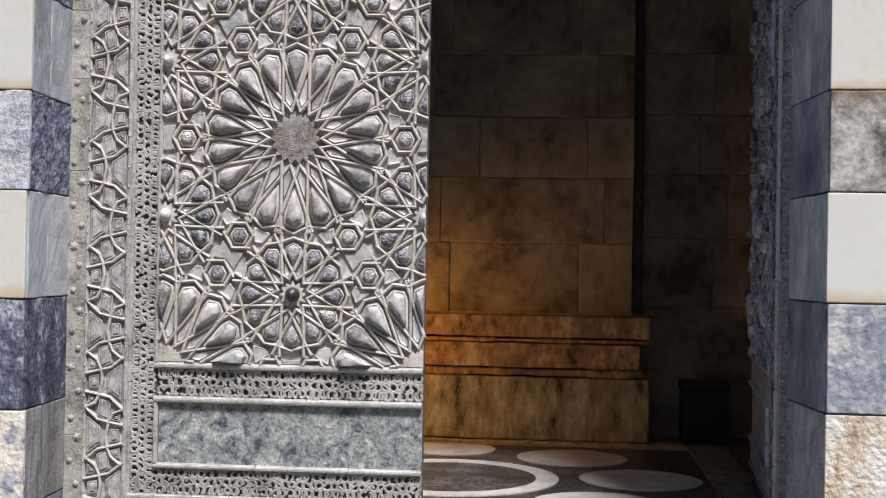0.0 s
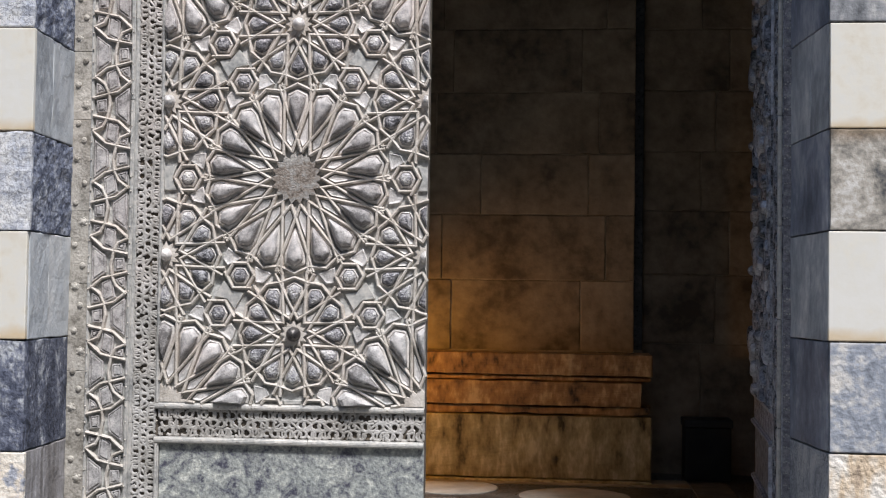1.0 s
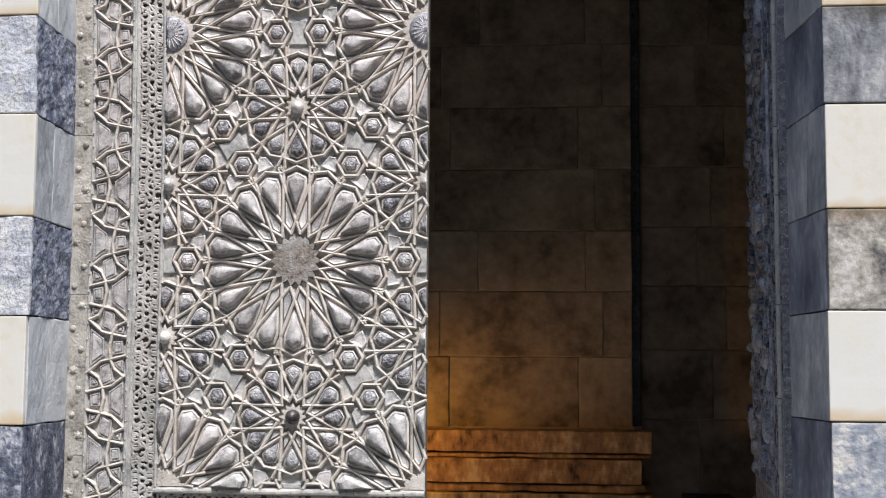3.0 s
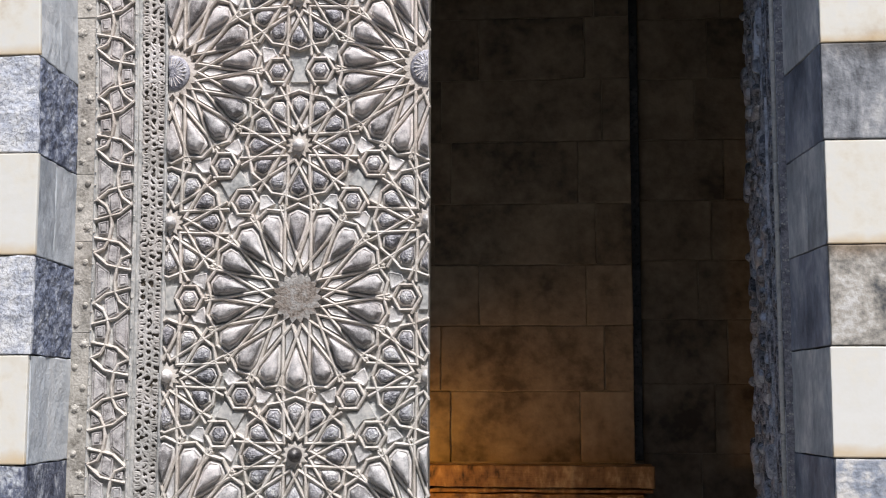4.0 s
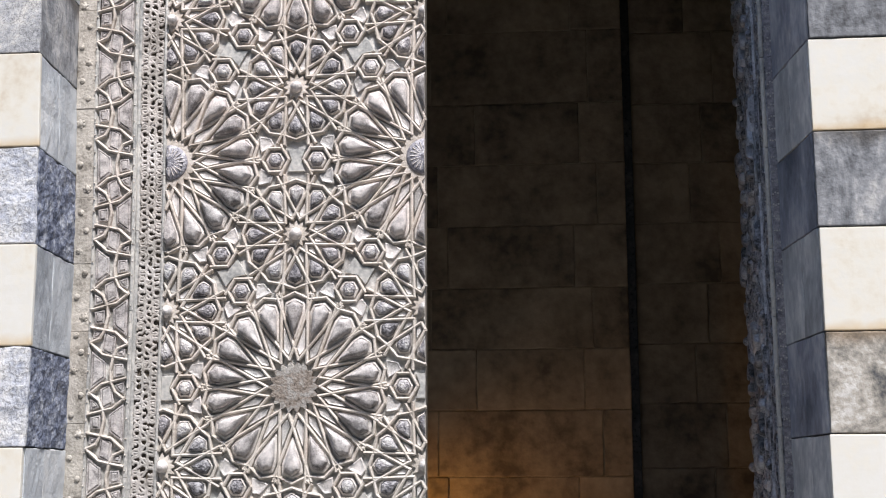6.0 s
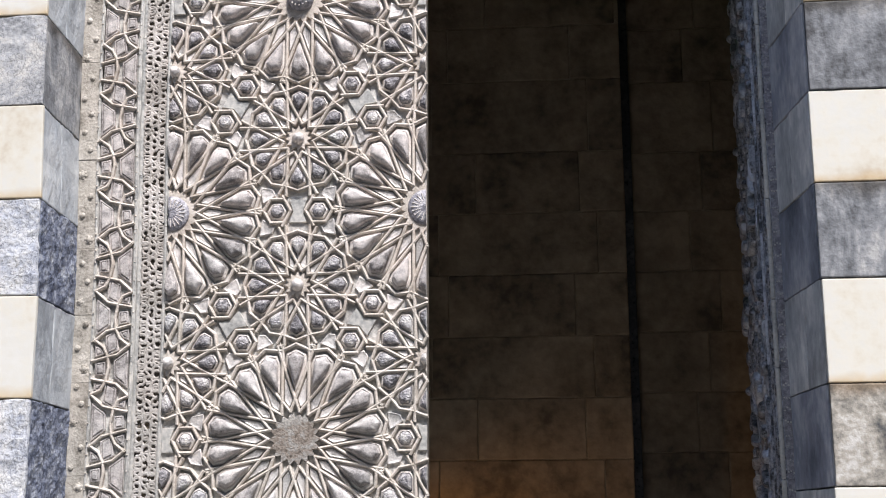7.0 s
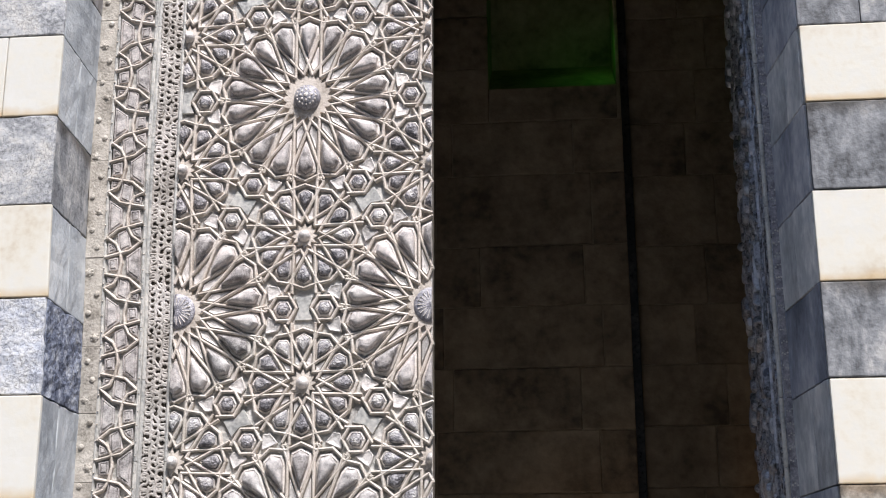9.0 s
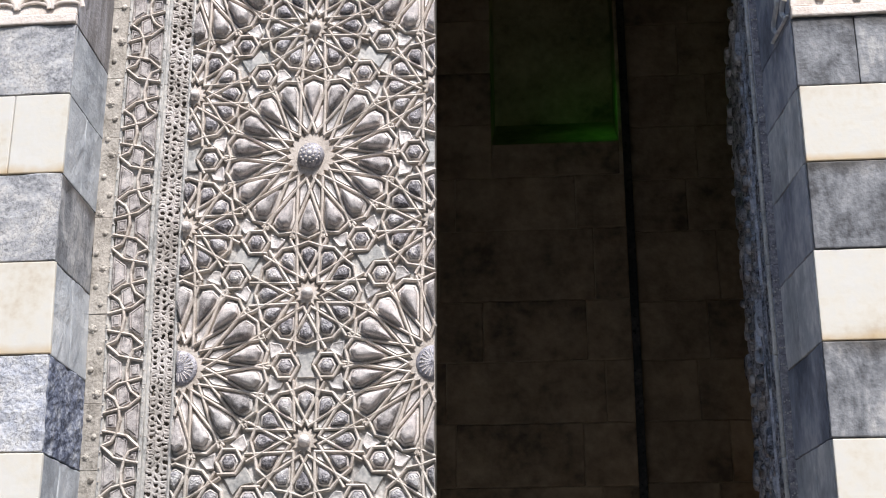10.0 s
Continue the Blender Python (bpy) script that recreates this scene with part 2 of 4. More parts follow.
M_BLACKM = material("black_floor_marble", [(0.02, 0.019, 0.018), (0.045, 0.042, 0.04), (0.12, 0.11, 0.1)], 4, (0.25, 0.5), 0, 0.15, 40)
M_PALEM = material("pale_floor_marble", [(0.30, 0.28, 0.25), (0.45, 0.42, 0.38), (0.56, 0.53, 0.48)], 6, (0.3, 0.55), 0, 0.15, 40)
M_PAVE = material("street_paving", [(0.07, 0.065, 0.06), (0.12, 0.115, 0.105), (0.18, 0.17, 0.155)], 3, (0.7, 0.9), 0, 0.4)
M_BOX = material("dark_painted_box", [(0.012, 0.012, 0.012), (0.02, 0.02, 0.02), (0.035, 0.033, 0.03)], 5, (0.4, 0.6), 0, 0.1)


# ---- mesh tools ----
def make(name, verts, faces, mat, parent=None, label="", smooth=False):
    me = bpy.data.meshes.new(name)
    me.from_pydata([tuple(v) for v in verts], [], faces)
    me.validate()
    me.materials.append(mat)
    if smooth:
        me.polygons.foreach_set("use_smooth", [True] * len(me.polygons))
    ob = new(name, me)
    if parent is not None:
        ob.parent = parent
    return tagged(ob, label)


def empty(name, at=(0, 0, 0), rz=0.0):
    ob = new(name)
    ob.matrix_world = pose(*at, 0, 0, rz)
    return ob


def part(name, bm, mat, parent=None, label="", smooth=False):
    me = bpy.data.meshes.new(name)
    bm.to_mesh(me)
    bm.free()
    me.materials.append(mat)
    if smooth:
        me.polygons.foreach_set("use_smooth", [True] * len(me.polygons))
    ob = new(name, me)
    if parent is not None:
        ob.parent = parent
    return tagged(ob, label)


def shared(name, me, parent, m):
    ob = new(name, me)
    ob.parent = parent
    ob.matrix_basis = m
    return ob


def prism(plan, z0, z1, cuts=0, amp=0.0, freq=6.0, bevel=0.006, seed=0.0):
    """A block over a plan of four corners (counter-clockwise), its edges worn and its faces uneven."""
    bm = bmesh.new()
    lo = [bm.verts.new((x, y, z0)) for x, y in plan]
    hi = [bm.verts.new((x, y, z1)) for x, y in plan]
    n = len(plan)
    bm.faces.new(lo[::-1])
    bm.faces.new(hi)
    for i in range(n):
        bm.faces.new((lo[i], lo[(i + 1) % n], hi[(i + 1) % n], hi[i]))
    if bevel:
        bmesh.ops.bevel(bm, geom=bm.edges[:], offset=bevel, segments=2, profile=0.6, affect="EDGES")
    if cuts:
        long = [e for e in bm.edges if e.calc_length() > 0.08]
        bmesh.ops.subdivide_edges(bm, edges=long, cuts=cuts, use_grid_fill=True)
        bm.normal_update()
        for v in bm.verts:
            p = v.co * freq + Vector((seed, seed * 1.7, seed * 0.6))
            d = noise.fractal(p, 0.55, 2.1, 6)
            v.co += v.normal * (amp * d)
    bmesh.ops.recalc_face_normals(bm, faces=bm.faces[:])
    return bm


def rect(x0, x1, y0, y1):
    return [(x0, y0), (x1, y0), (x1, y1), (x0, y1)]


class Ribs:
    """Half-round bars and studs on a face that looks towards -y, gathered into one mesh."""

    def __init__(self):
        self.v, self.f = [], []

    def bar(self, a, b, w, h, y=0.0, ext=0.0):
        a, b = Vector(a), Vector(b)
        d = b - a
        if d.length < 1e-5:
            return
        d.normalize()
        a, b = a - d * ext, b + d * ext
        s = Vector((-d.y, d.x))
        k = len(self.v)
        prof = ((-0.5, 0.0), (-0.36, 0.84), (0.0, 1.0), (0.36, 0.84), (0.5, 0.0))
        for p in (a, b):
            for o, e in prof:
                q = p + s * (o * w)
                self.v.append((q.x, y - e * h, q.y))
        for i in range(4):
            self.f.append((k + i, k + 5 + i, k + 6 + i, k + 1 + i))
        self.f.append((k + 4, k + 3, k + 2, k + 1, k))
        self.f.append((k + 5, k + 6, k + 7, k + 8, k + 9))

    def star(self, p, r0, r1, h, n=5):
        k = len(self.v)
        for i in range(2 * n):
            a, r = math.pi * i / n + math.pi / 2, r0 if i % 2 else r1
            self.v.append((p[0] + r * math.cos(a), -h * 0.8, p[1] + r * math.sin(a)))
        for i in range(2 * n):
            a, r = math.pi * i / n + math.pi / 2, r0 if i % 2 else r1
            self.v.append((p[0] + r * math.cos(a), 0.0, p[1] + r * math.sin(a)))
        self.v.append((p[0], -h, p[1]))
        for i in range(2 * n):
            j = (i + 1) % (2 * n)
            self.f.append((k + i, k + j, k + 4 * n))
            self.f.append((k + 2 * n + i, k + 2 * n + j, k + j, k + i))

    def line(self, pts, w, h, y=0.0, closed=False):
        n = len(pts)
        for i in range(n if closed else n - 1):
            self.bar(pts[i], pts[(i + 1) % n], w, h, y, w * 0.12)

    def stud(self, p, r, h, y=0.0, n=6):
        k = len(self.v)
        for rr, hh in ((1.0, 0.0), (0.75, 0.65)):
            for i in range(n):
                a = 2 * math.pi * i / n
                self.v.append((p[0] + r * rr * math.cos(a), y - h * hh, p[1] + r * rr * math.sin(a)))
        self.v.append((p[0], y - h, p[1]))
        for i in range(n):
            j = (i + 1) % n
            self.f.append((k + i, k + j, k + n + j, k + n + i))
            self.f.append((k + n + i, k + n + j, k + 2 * n))


def moulding(x0, x1, z0, z1, h, y=0.0):
    """A bar with a stepped, rounded section; runs along its longer side."""
    bm = bmesh.new()
    along_z = (z1 - z0) > (x1 - x0)
    w = (x1 - x0) if along_z else (z1 - z0)
    prof = ((0, 0), (0, 0.55), (0.16, 0.6), (0.24, 0.95), (0.5, 1.0), (0.76, 0.95), (0.84, 0.6), (1, 0.55), (1, 0))
    rows = []
    for end in (0, 1):
        row = []
        for u, e in prof:
            x, z = (x0 + u * w, (z0, z1)[end]) if along_z else ((x0, x1)[end], z0 + u * w)
            row.append(bm.verts.new((x, y - e * h, z)))
        rows.append(row)
    for i in range(len(prof) - 1):
        bm.faces.new((rows[0][i], rows[0][i + 1], rows[1][i + 1], rows[1][i]))
    bm.faces.new(rows[0])
    bm.faces.new(rows[1])
    bmesh.ops.recalc_face_normals(bm, faces=bm.faces[:])
    return bm


def box_bm(x0, x1, y0, y1, z0, z1, bevel=0.0):
    return prism(rect(x0, x1, y0, y1), z0, z1, bevel=bevel)


# ---- the setting ----
ground = part("ground", prism(rect(-400, 400, -400, -0.34), -0.5, -0.2, bevel=0), M_PAVE)
tagged(ground, "grey stone paving in front of the portal", "ground", kind="structure")

# added out of view to cut low sky light on the doorway
wall_opposite = part("wall_opposite", prism(rect(-60, 60, -19, -17), -0.2, 18.0, bevel=0), M_PAVE)
tagged(wall_opposite, "unseen plain wall added to block the low sky", "wall", kind="structure")

DEEP = 0.555                   # from the piers' faces back to the doors
LEFT_Z = [-0.142, 0.165, 0.586, 1.054, 1.514, 1.935, 2.377, 2.807, 3.235, 3.658, 4.056, 4.42]
RIGHT_Z = [-0.142, 0.223, 0.664, 1.103, 1.544, 1.951, 2.378, 2.78, 3.179, 3.576, 3.937, 4.274]
TOP = 8.0


SEAM = {-1: {9: 0.26}, 1: {8: 0.45, 10: 0.27}}    # the first upright joint of a course, from the corner


def pier(name, side, xc, xd, joints, text):
    """Striped masonry beside the doorway: facing blocks, reveal blocks and a mortar core. xc: the outer corner, xd: at the door."""
    s = side
    far = xc + s * 3.2
    core = [(xd + s * 0.045, 0.6), (xd + s * 0.045, -0.005), (xc + s * 0.045, -DEEP + 0.015), (far, -DEEP + 0.015), (far, 0.6)]
    if s < 0:
        core = core[::-1]
    w = part(name, prism(core, -0.2, TOP, bevel=0), M_MORTAR)
    tagged(w, text, "wall", kind="structure")
    rng = random.Random(5 if s < 0 else 9)
    for i in range(len(joints) - 1):
        z0, z1 = joints[i] + 0.003, joints[i + 1] - 0.003
        white = i % 2 == 1
        x0 = xc + rng.uniform(-0.006, 0.006)
        cuts_at = [0.0, SEAM[s].get(i, 0.62), 1.15, 1.9, 3.2]
        rough = 0.0006 if white else 0.002
        if s < 0 and not white:
            rough = 0.007 if i in (4, 6) else 0.005
        for k in range(4):
            a, b = x0 + s * (cuts_at[k] + (0.002 if k else 0)), x0 + s * (cuts_at[k + 1] - 0.002)
            front = -DEEP + rng.uniform(-0.003, 0.003)
            plan = rect(min(a, b), max(a, b), front, -DEEP + 0.023)
            near = k < 2
            bm = prism(plan, z0, z1, (30 if rough > 0.01 else 9) if near else 0, rough, 9.0 if white else 9.0, 0.005, seed=i * 3.1 + k + s)
            part("stone_block", bm, (M_PEEL if s < 0 else M_OCHRE) if i == 1 else M_WHITE if white else COURSE[s].get(i, M_DARK), w)
        # the reveal, one or two slabs a course
        split = rng.choice((0.45, 0.5, 0.55)) if white else 1.0
        spans = [(0.0, split), (split, 1.0)] if split < 1 else [(0.0, 1.0)]
        for u0, u1 in spans:
            ya, yb = -DEEP + 0.024 + (DEEP - 0.024) * u0 + 0.001, -DEEP + 0.024 + (DEEP - 0.024) * u1 - 0.001
            xa, xb = xc + (xd - xc) * (u0 * 0.93 + 0.07), xc + (xd - xc) * (u1 * 0.93 + 0.07)
            plan = [(xa, ya), (xb, yb), (xb + s * 0.04, yb), (xa + s * 0.04, ya)]
            if s > 0:
                plan = plan[::-1]
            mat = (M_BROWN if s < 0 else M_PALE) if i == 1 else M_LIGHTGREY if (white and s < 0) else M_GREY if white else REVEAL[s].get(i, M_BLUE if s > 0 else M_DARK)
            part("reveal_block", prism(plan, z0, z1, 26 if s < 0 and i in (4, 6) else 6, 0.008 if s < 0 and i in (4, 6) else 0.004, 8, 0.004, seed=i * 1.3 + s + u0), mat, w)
    # carved band above the courses
    zc = joints[-1]
    for k in range(3):
        a, b = xc + s * (0.001 + k * 1.0), xc + s * (k * 1.0 + 0.997)
        part("carved_block", prism(rect(min(a, b), max(a, b), -DEEP - 0.012, -DEEP + 0.023), zc + 0.003, zc + 0.05, 3, 0.003, 8, 0.006), M_PINK, w)
        part("carved_block", prism(rect(min(a, b), max(a, b), -DEEP, -DEEP + 0.023), zc + 0.053, zc + 0.5, 3, 0.004, 8, 0.005), M_PINK, w)
    relief = Ribs()
    x = 0.05
    while x < 1.2:
        arc = [(xc + s * (x + 0.075 * math.cos(a)), zc + 0.085 + 0.07 * math.sin(a)) for a in [math.pi * k / 8 for k in range(9)]]
        relief.line(arc, 0.022, 0.01, -DEEP - 0.003)
        relief.line([(p[0] * 1.0, zc + 0.085 + (p[1] - zc - 0.085) * 0.45) for p in arc], 0.016, 0.008, -DEEP - 0.003)
        relief.stud((xc + s * x, zc + 0.20), 0.03, 0.01, -DEEP - 0.001, 8)
        x += 0.165
    make("carved_scallop", relief.v, relief.f, M_PINK, w)
    plan = [(xc, -DEEP + 0.024), (xd, -0.001), (xd + s * 0.04, -0.001), (xc + s * 0.04, -DEEP + 0.024)]
    if s > 0:
        plan = plan[::-1]
    part("reveal_block", prism(plan, zc + 0.003, zc + 0.6, 5, 0.004, 8, 0.004), M_BROWN if s < 0 else M_BLUE, w)
    if s < 0:
        return w
    # carved scroll on the reveal, turned to face across the doorway
    scroll = Ribs()
    for k in range(2):
        u = -DEEP + 0.06 + 0.15 * k
        wave = [(u + 0.045 * math.sin(a * 1.6), zc + 0.03 + 0.05 * a) for a in [0.35 * q for q in range(18)]]
        scroll.line(wave, 0.018, 0.014)
        scroll.line([(p[0] + 0.03, p[1] + 0.02) for p in wave], 0.012, 0.010)
    scroll.bar((-DEEP + 0.03, zc + 0.03), (-DEEP + 0.3, zc + 0.03), 0.016, 0.014)
    turned = []
    for px, py, pz in scroll.v:
        t = (px + DEEP) / DEEP
        turned.append((xc + (xd - xc) * t - s * (0.002 - py), px, pz))
    make("carved_scroll", turned, [f[::-1] for f in scroll.f] if s > 0 else scroll.f, M_LIGHTGREY if s < 0 else M_GREY, w)
    return w


wall_left = pier("wall_left", -1, -1.958, -1.995, LEFT_Z, "striped masonry pier of cream and dark weathered stone courses")
wall_right = pier("wall_right", 1, 1.334, 1.277, RIGHT_Z, "striped masonry pier of cream and blue-grey stone courses")


def lean(z):
    """Outward shift of the left pier and its leaf's hinge side, growing with height, to fit the camera's view."""
    t = min(max((z - 2.3) / 1.3, 0.0), 1.0)
    return -0.032 * t * t * (3 - 2 * t)


for block in (wall_left, *wall_left.children):
    for v in block.data.vertices:
        v.co.x += lean(v.co.z)

wall_over = part("wall_over", prism(rect(-1.99, 1.275, 0.0, 0.6), 5.2, TOP, bevel=0), M_MORTAR)
tagged(wall_over, "stone wall above the doorway", "wall", kind="structure")

# vestibule behind the doors
floor = part("floor", prism(rect(-3.2, 2.6, -0.33, 4.6), -0.2, -0.006, bevel=0), M_BLACKM)
tagged(floor, "black marble floor inlaid with pale discs", "floor", kind="structure")


def disc_bm(x, y, r0, r1, z0, z1, n=48):
    bm = bmesh.new()
    rings = []
    for r, z in ((r1, z0), (r1, z1), (r0, z1), (r0, z0)):
        if r > 0:
            rings.append([bm.verts.new((x + r * math.cos(2 * math.pi * i / n), y + r * math.sin(2 * math.pi * i / n), z)) for i in range(n)])
    for a, b in zip(rings, rings[1:]):
        for i in range(n):
            bm.faces.new((a[i], a[(i + 1) % n], b[(i + 1) % n], b[i]))
    if r0 <= 0:
        bm.faces.new(rings[-1])
    bmesh.ops.recalc_face_normals(bm, faces=bm.faces[:])
    return bm


RING = (-0.36, 1.69)
part("inlaid_ring", disc_bm(*RING, 0.515, 0.645, -0.03, 0.0), M_PALEM, floor)
part("inlaid_disc", disc_bm(*RING, 0, 0.508, -0.03, -0.001), M_BLACKM, floor)
for k in range(8):
    a = radians(45 * k + 4.5)
    x, y = RING[0] + 1.12 * math.cos(a), RING[1] + 1.13 * math.sin(a)
    part("inlaid_disc", disc_bm(x, y, 0, 0.355 if k % 4 != 2 else 0.31, -0.03, 0.0), M_PALEM, floor)
part("border_strip", box_bm(1.16, 1.42, 0.3, 3.4, -0.03, 0.001, 0.002), M_SLATE, floor)
part("border_strip", box_bm(-3.1, 1.15, 3.05, 3.4, -0.03, 0.001, 0.002), M_INNER, floor)

# back wall: courses of large brown stones with a recess for the green light
BACK_Z = [-0.2, 0.9, 1.39, 1.845, 2.27, 2.705, 3.15, 3.6, 4.05, 4.6, 5.02, 5.46, 5.9, 6.35, 6.8, 7.3, TOP]
BACK = Matrix.Translation((0.27, -5.79, 1.32)) @ Matrix.Scale(1.033, 4) @ Matrix.Translation((-0.27, 5.79, -1.32))
wall_back = part("wall_back", prism(rect(-3.2, 0.766, 3.212, 3.4), -0.2, 5.2, bevel=0), M_JOINT)
tagged(wall_back, "dim brown stone wall of large blocks in the vestibule", "wall", kind="structure")
rng = random.Random(3)
for i in range(len(BACK_Z) - 1):
    z0, z1 = BACK_Z[i] + 0.003, BACK_Z[i + 1] - 0.003
    xs = [-3.2, -2.4 + 0.5 * (i % 2), -1.3 + 0.2 * rng.random(), (-0.62, -0.50, -0.57, -0.30)[i % 4], (0.52, 0.40, 0.57, 0.45)[i % 4], 0.77]
    if z0 > 5.0:
        xs = [-3.2, -2.2, -1.2, -0.22]
    for a, b in zip(xs, xs[1:]):
        f = 3.2 + rng.uniform(-0.006, 0.006)
        part("stone_block", prism(rect(a + 0.003, b - 0.003, f, 3.27 if z0 < 5.0 else 3.9), z0, z1, 4, 0.005, 5, 0.008, seed=i + a), M_INNER, wall_back)
part("recess_back", box_bm(-0.24, 0.86, 3.8, 3.95, 5.3, TOP), M_INNER, wall_back)
sill = prism(rect(-0.217, 0.735, 3.2, 3.8), 5.025, 5.29, 0, 0.0, 5, 0.008)
for v in sill.verts:
    if v.co.z > 5.2:
        v.co.z += 0.72 * max(0.0, v.co.y - 3.22)
part("recess_jamb", prism(rect(0.738, 0.769, 3.24, 3.8), 5.025, TOP, 3, 0.004, 5, 0.006), M_INNER, wall_back)
part("recess_sill", sill, M_INNER, wall_back)

wall_recessed = part("wall_recessed", prism(rect(0.80, 2.6, 3.512, 3.75), -0.2, TOP, bevel=0), M_JOINT)
tagged(wall_recessed, "dim set-back stone wall beside the bench", "wall", kind="structure")
for i in range(len(BACK_Z) - 1):
    z0, z1 = BACK_Z[i] + 0.06, BACK_Z[i + 1] + 0.053
    xs = [0.84, 1.25 + 0.1 * (i % 3), 1.9, 2.6]
    for a, b in zip(xs, xs[1:]):
        part("stone_block", prism(rect(a + 0.003, b - 0.003, 3.5, 3.57), z0, z1, 3, 0.005, 5, 0.008, seed=i + a), M_INNER, wall_recessed)
# upper jamb is coloured black to stand in for the groove's shade
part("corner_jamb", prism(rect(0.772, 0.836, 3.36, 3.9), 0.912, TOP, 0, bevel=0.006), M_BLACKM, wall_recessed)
part("corner_jamb", prism(rect(0.778, 0.836, 3.36, 3.9), -0.2, 0.91, 0, bevel=0.004), M_INNER, wall_recessed)
for nm, r in (("wall_side_left", rect(-3.6, -3.2, 0.6, 4.4)), ("wall_side_right", rect(2.6, 2.8, 0.6, 4.4))):
    tagged(part(nm, prism(r, -0.2, TOP, bevel=0), M_INNER), "dark stone side wall of the vestibule", "wall", kind="structure")
ceiling = part("ceiling", prism(rect(-3.6, 2.8, -0.3, 4.4), TOP, TOP + 0.3, bevel=0), M_INNER)
tagged(ceiling, "dark stone ceiling of the vestibule", "ceiling", kind="structure")

# stone bench along the back wall: base, two mouldings and a slab
bench = empty("stone_bench", (0, 3.2, 0))
tagged(bench, "stained ochre marble bench with cracked moulded front", "bench")


def bench_part(name, x0, x1, y0, z0, z1, seed, amp=0.007):
    return part(name, prism(rect(x0, x1, y0, -0.012), z0, z1, 28, amp, 6, 0.008, seed=seed), M_BASE if name in ("base_block", "plinth") else M_BENCH, bench)


for x0, x1, k in ((-2.6, -0.72, 1), (-0.714, 0.875, 2)):
    bench_part("base_block", x0, x1, -0.30, 0.062, 0.478, k + 0.5, 0.006)
    bench_part("front_slab", x0 - 0.06, min(x1 - 0.066, 0.86), -0.288, 0.545, 0.706, k + 7.5, 0.007)
    bench_part("seat_slab", x0, x1, -0.318, 0.752, 0.893, k + 11.5, 0.006)
bench_part("plinth", -2.6, 0.88, -0.35, 0.0, 0.055, 3.0, 0.004)
bench_part("lower_moulding", -2.6, 0.87, -0.262, 0.488, 0.538, 2.0, 0.018)
bench_part("upper_moulding", -2.6, 0.87, -0.272, 0.714, 0.742, 5.0, 0.010)

for thing in (wall_back, wall_recessed, bench):
    thing.matrix_world = BACK @ thing.matrix_world

bin_box = empty("storage_box", (1.29, 3.5, 0.0))
tagged(bin_box, "small dark box on the floor by the bench", "box")
part("body", prism(rect(-0.15, 0.17, -0.12, 0.12), 0.0, 0.37, bevel=0.01), M_BOX, bin_box)
part("lid", prism(rect(-0.16, 0.18, -0.13, 0.13), 0.373, 0.43, bevel=0.01), M_BOX, bin_box)


# ---- the bronze door ----
A = 1.205                      # spacing of the eighteen-pointed stars
K = A / 1.2
SZ = 1.02                      # the pattern is slightly tall
R18, R12 = 0.4244 * K, 0.2851 * K
D12 = A / math.sqrt(3)


def polar(r, deg):
    return Vector((r * math.cos(radians(deg)), r * math.sin(radians(deg))))


def inset(poly, d):
    """A convex polygon (counter-clockwise) drawn in by d."""
    n, lines = len(poly), []
    for i in range(n):
        a, b = poly[i], poly[(i + 1) % n]
        t = (b - a).normalized()
        lines.append((a + Vector((-t.y, t.x)) * d, t))
    out = []
    for i in range(n):
        (p, u), (q, v) = lines[i - 1], lines[i]
        den = u.x * v.y - u.y * v.x
        if abs(den) < 1e-6:
            out.append(q.copy())
            continue
        s = ((q.x - p.x) * v.y - (q.y - p.y) * v.x) / den
        out.append(p + u * s)
    return out


def rounded(poly, a):
    """Corners cut twice, so that the outline turns softly."""
    for q in (a, 0.25):
        out = []
        for i, p in enumerate(poly):
            n = poly[(i + 1) % len(poly)]
            out += [p.lerp(n, q), p.lerp(n, 1 - q)]
        poly = out
    return poly


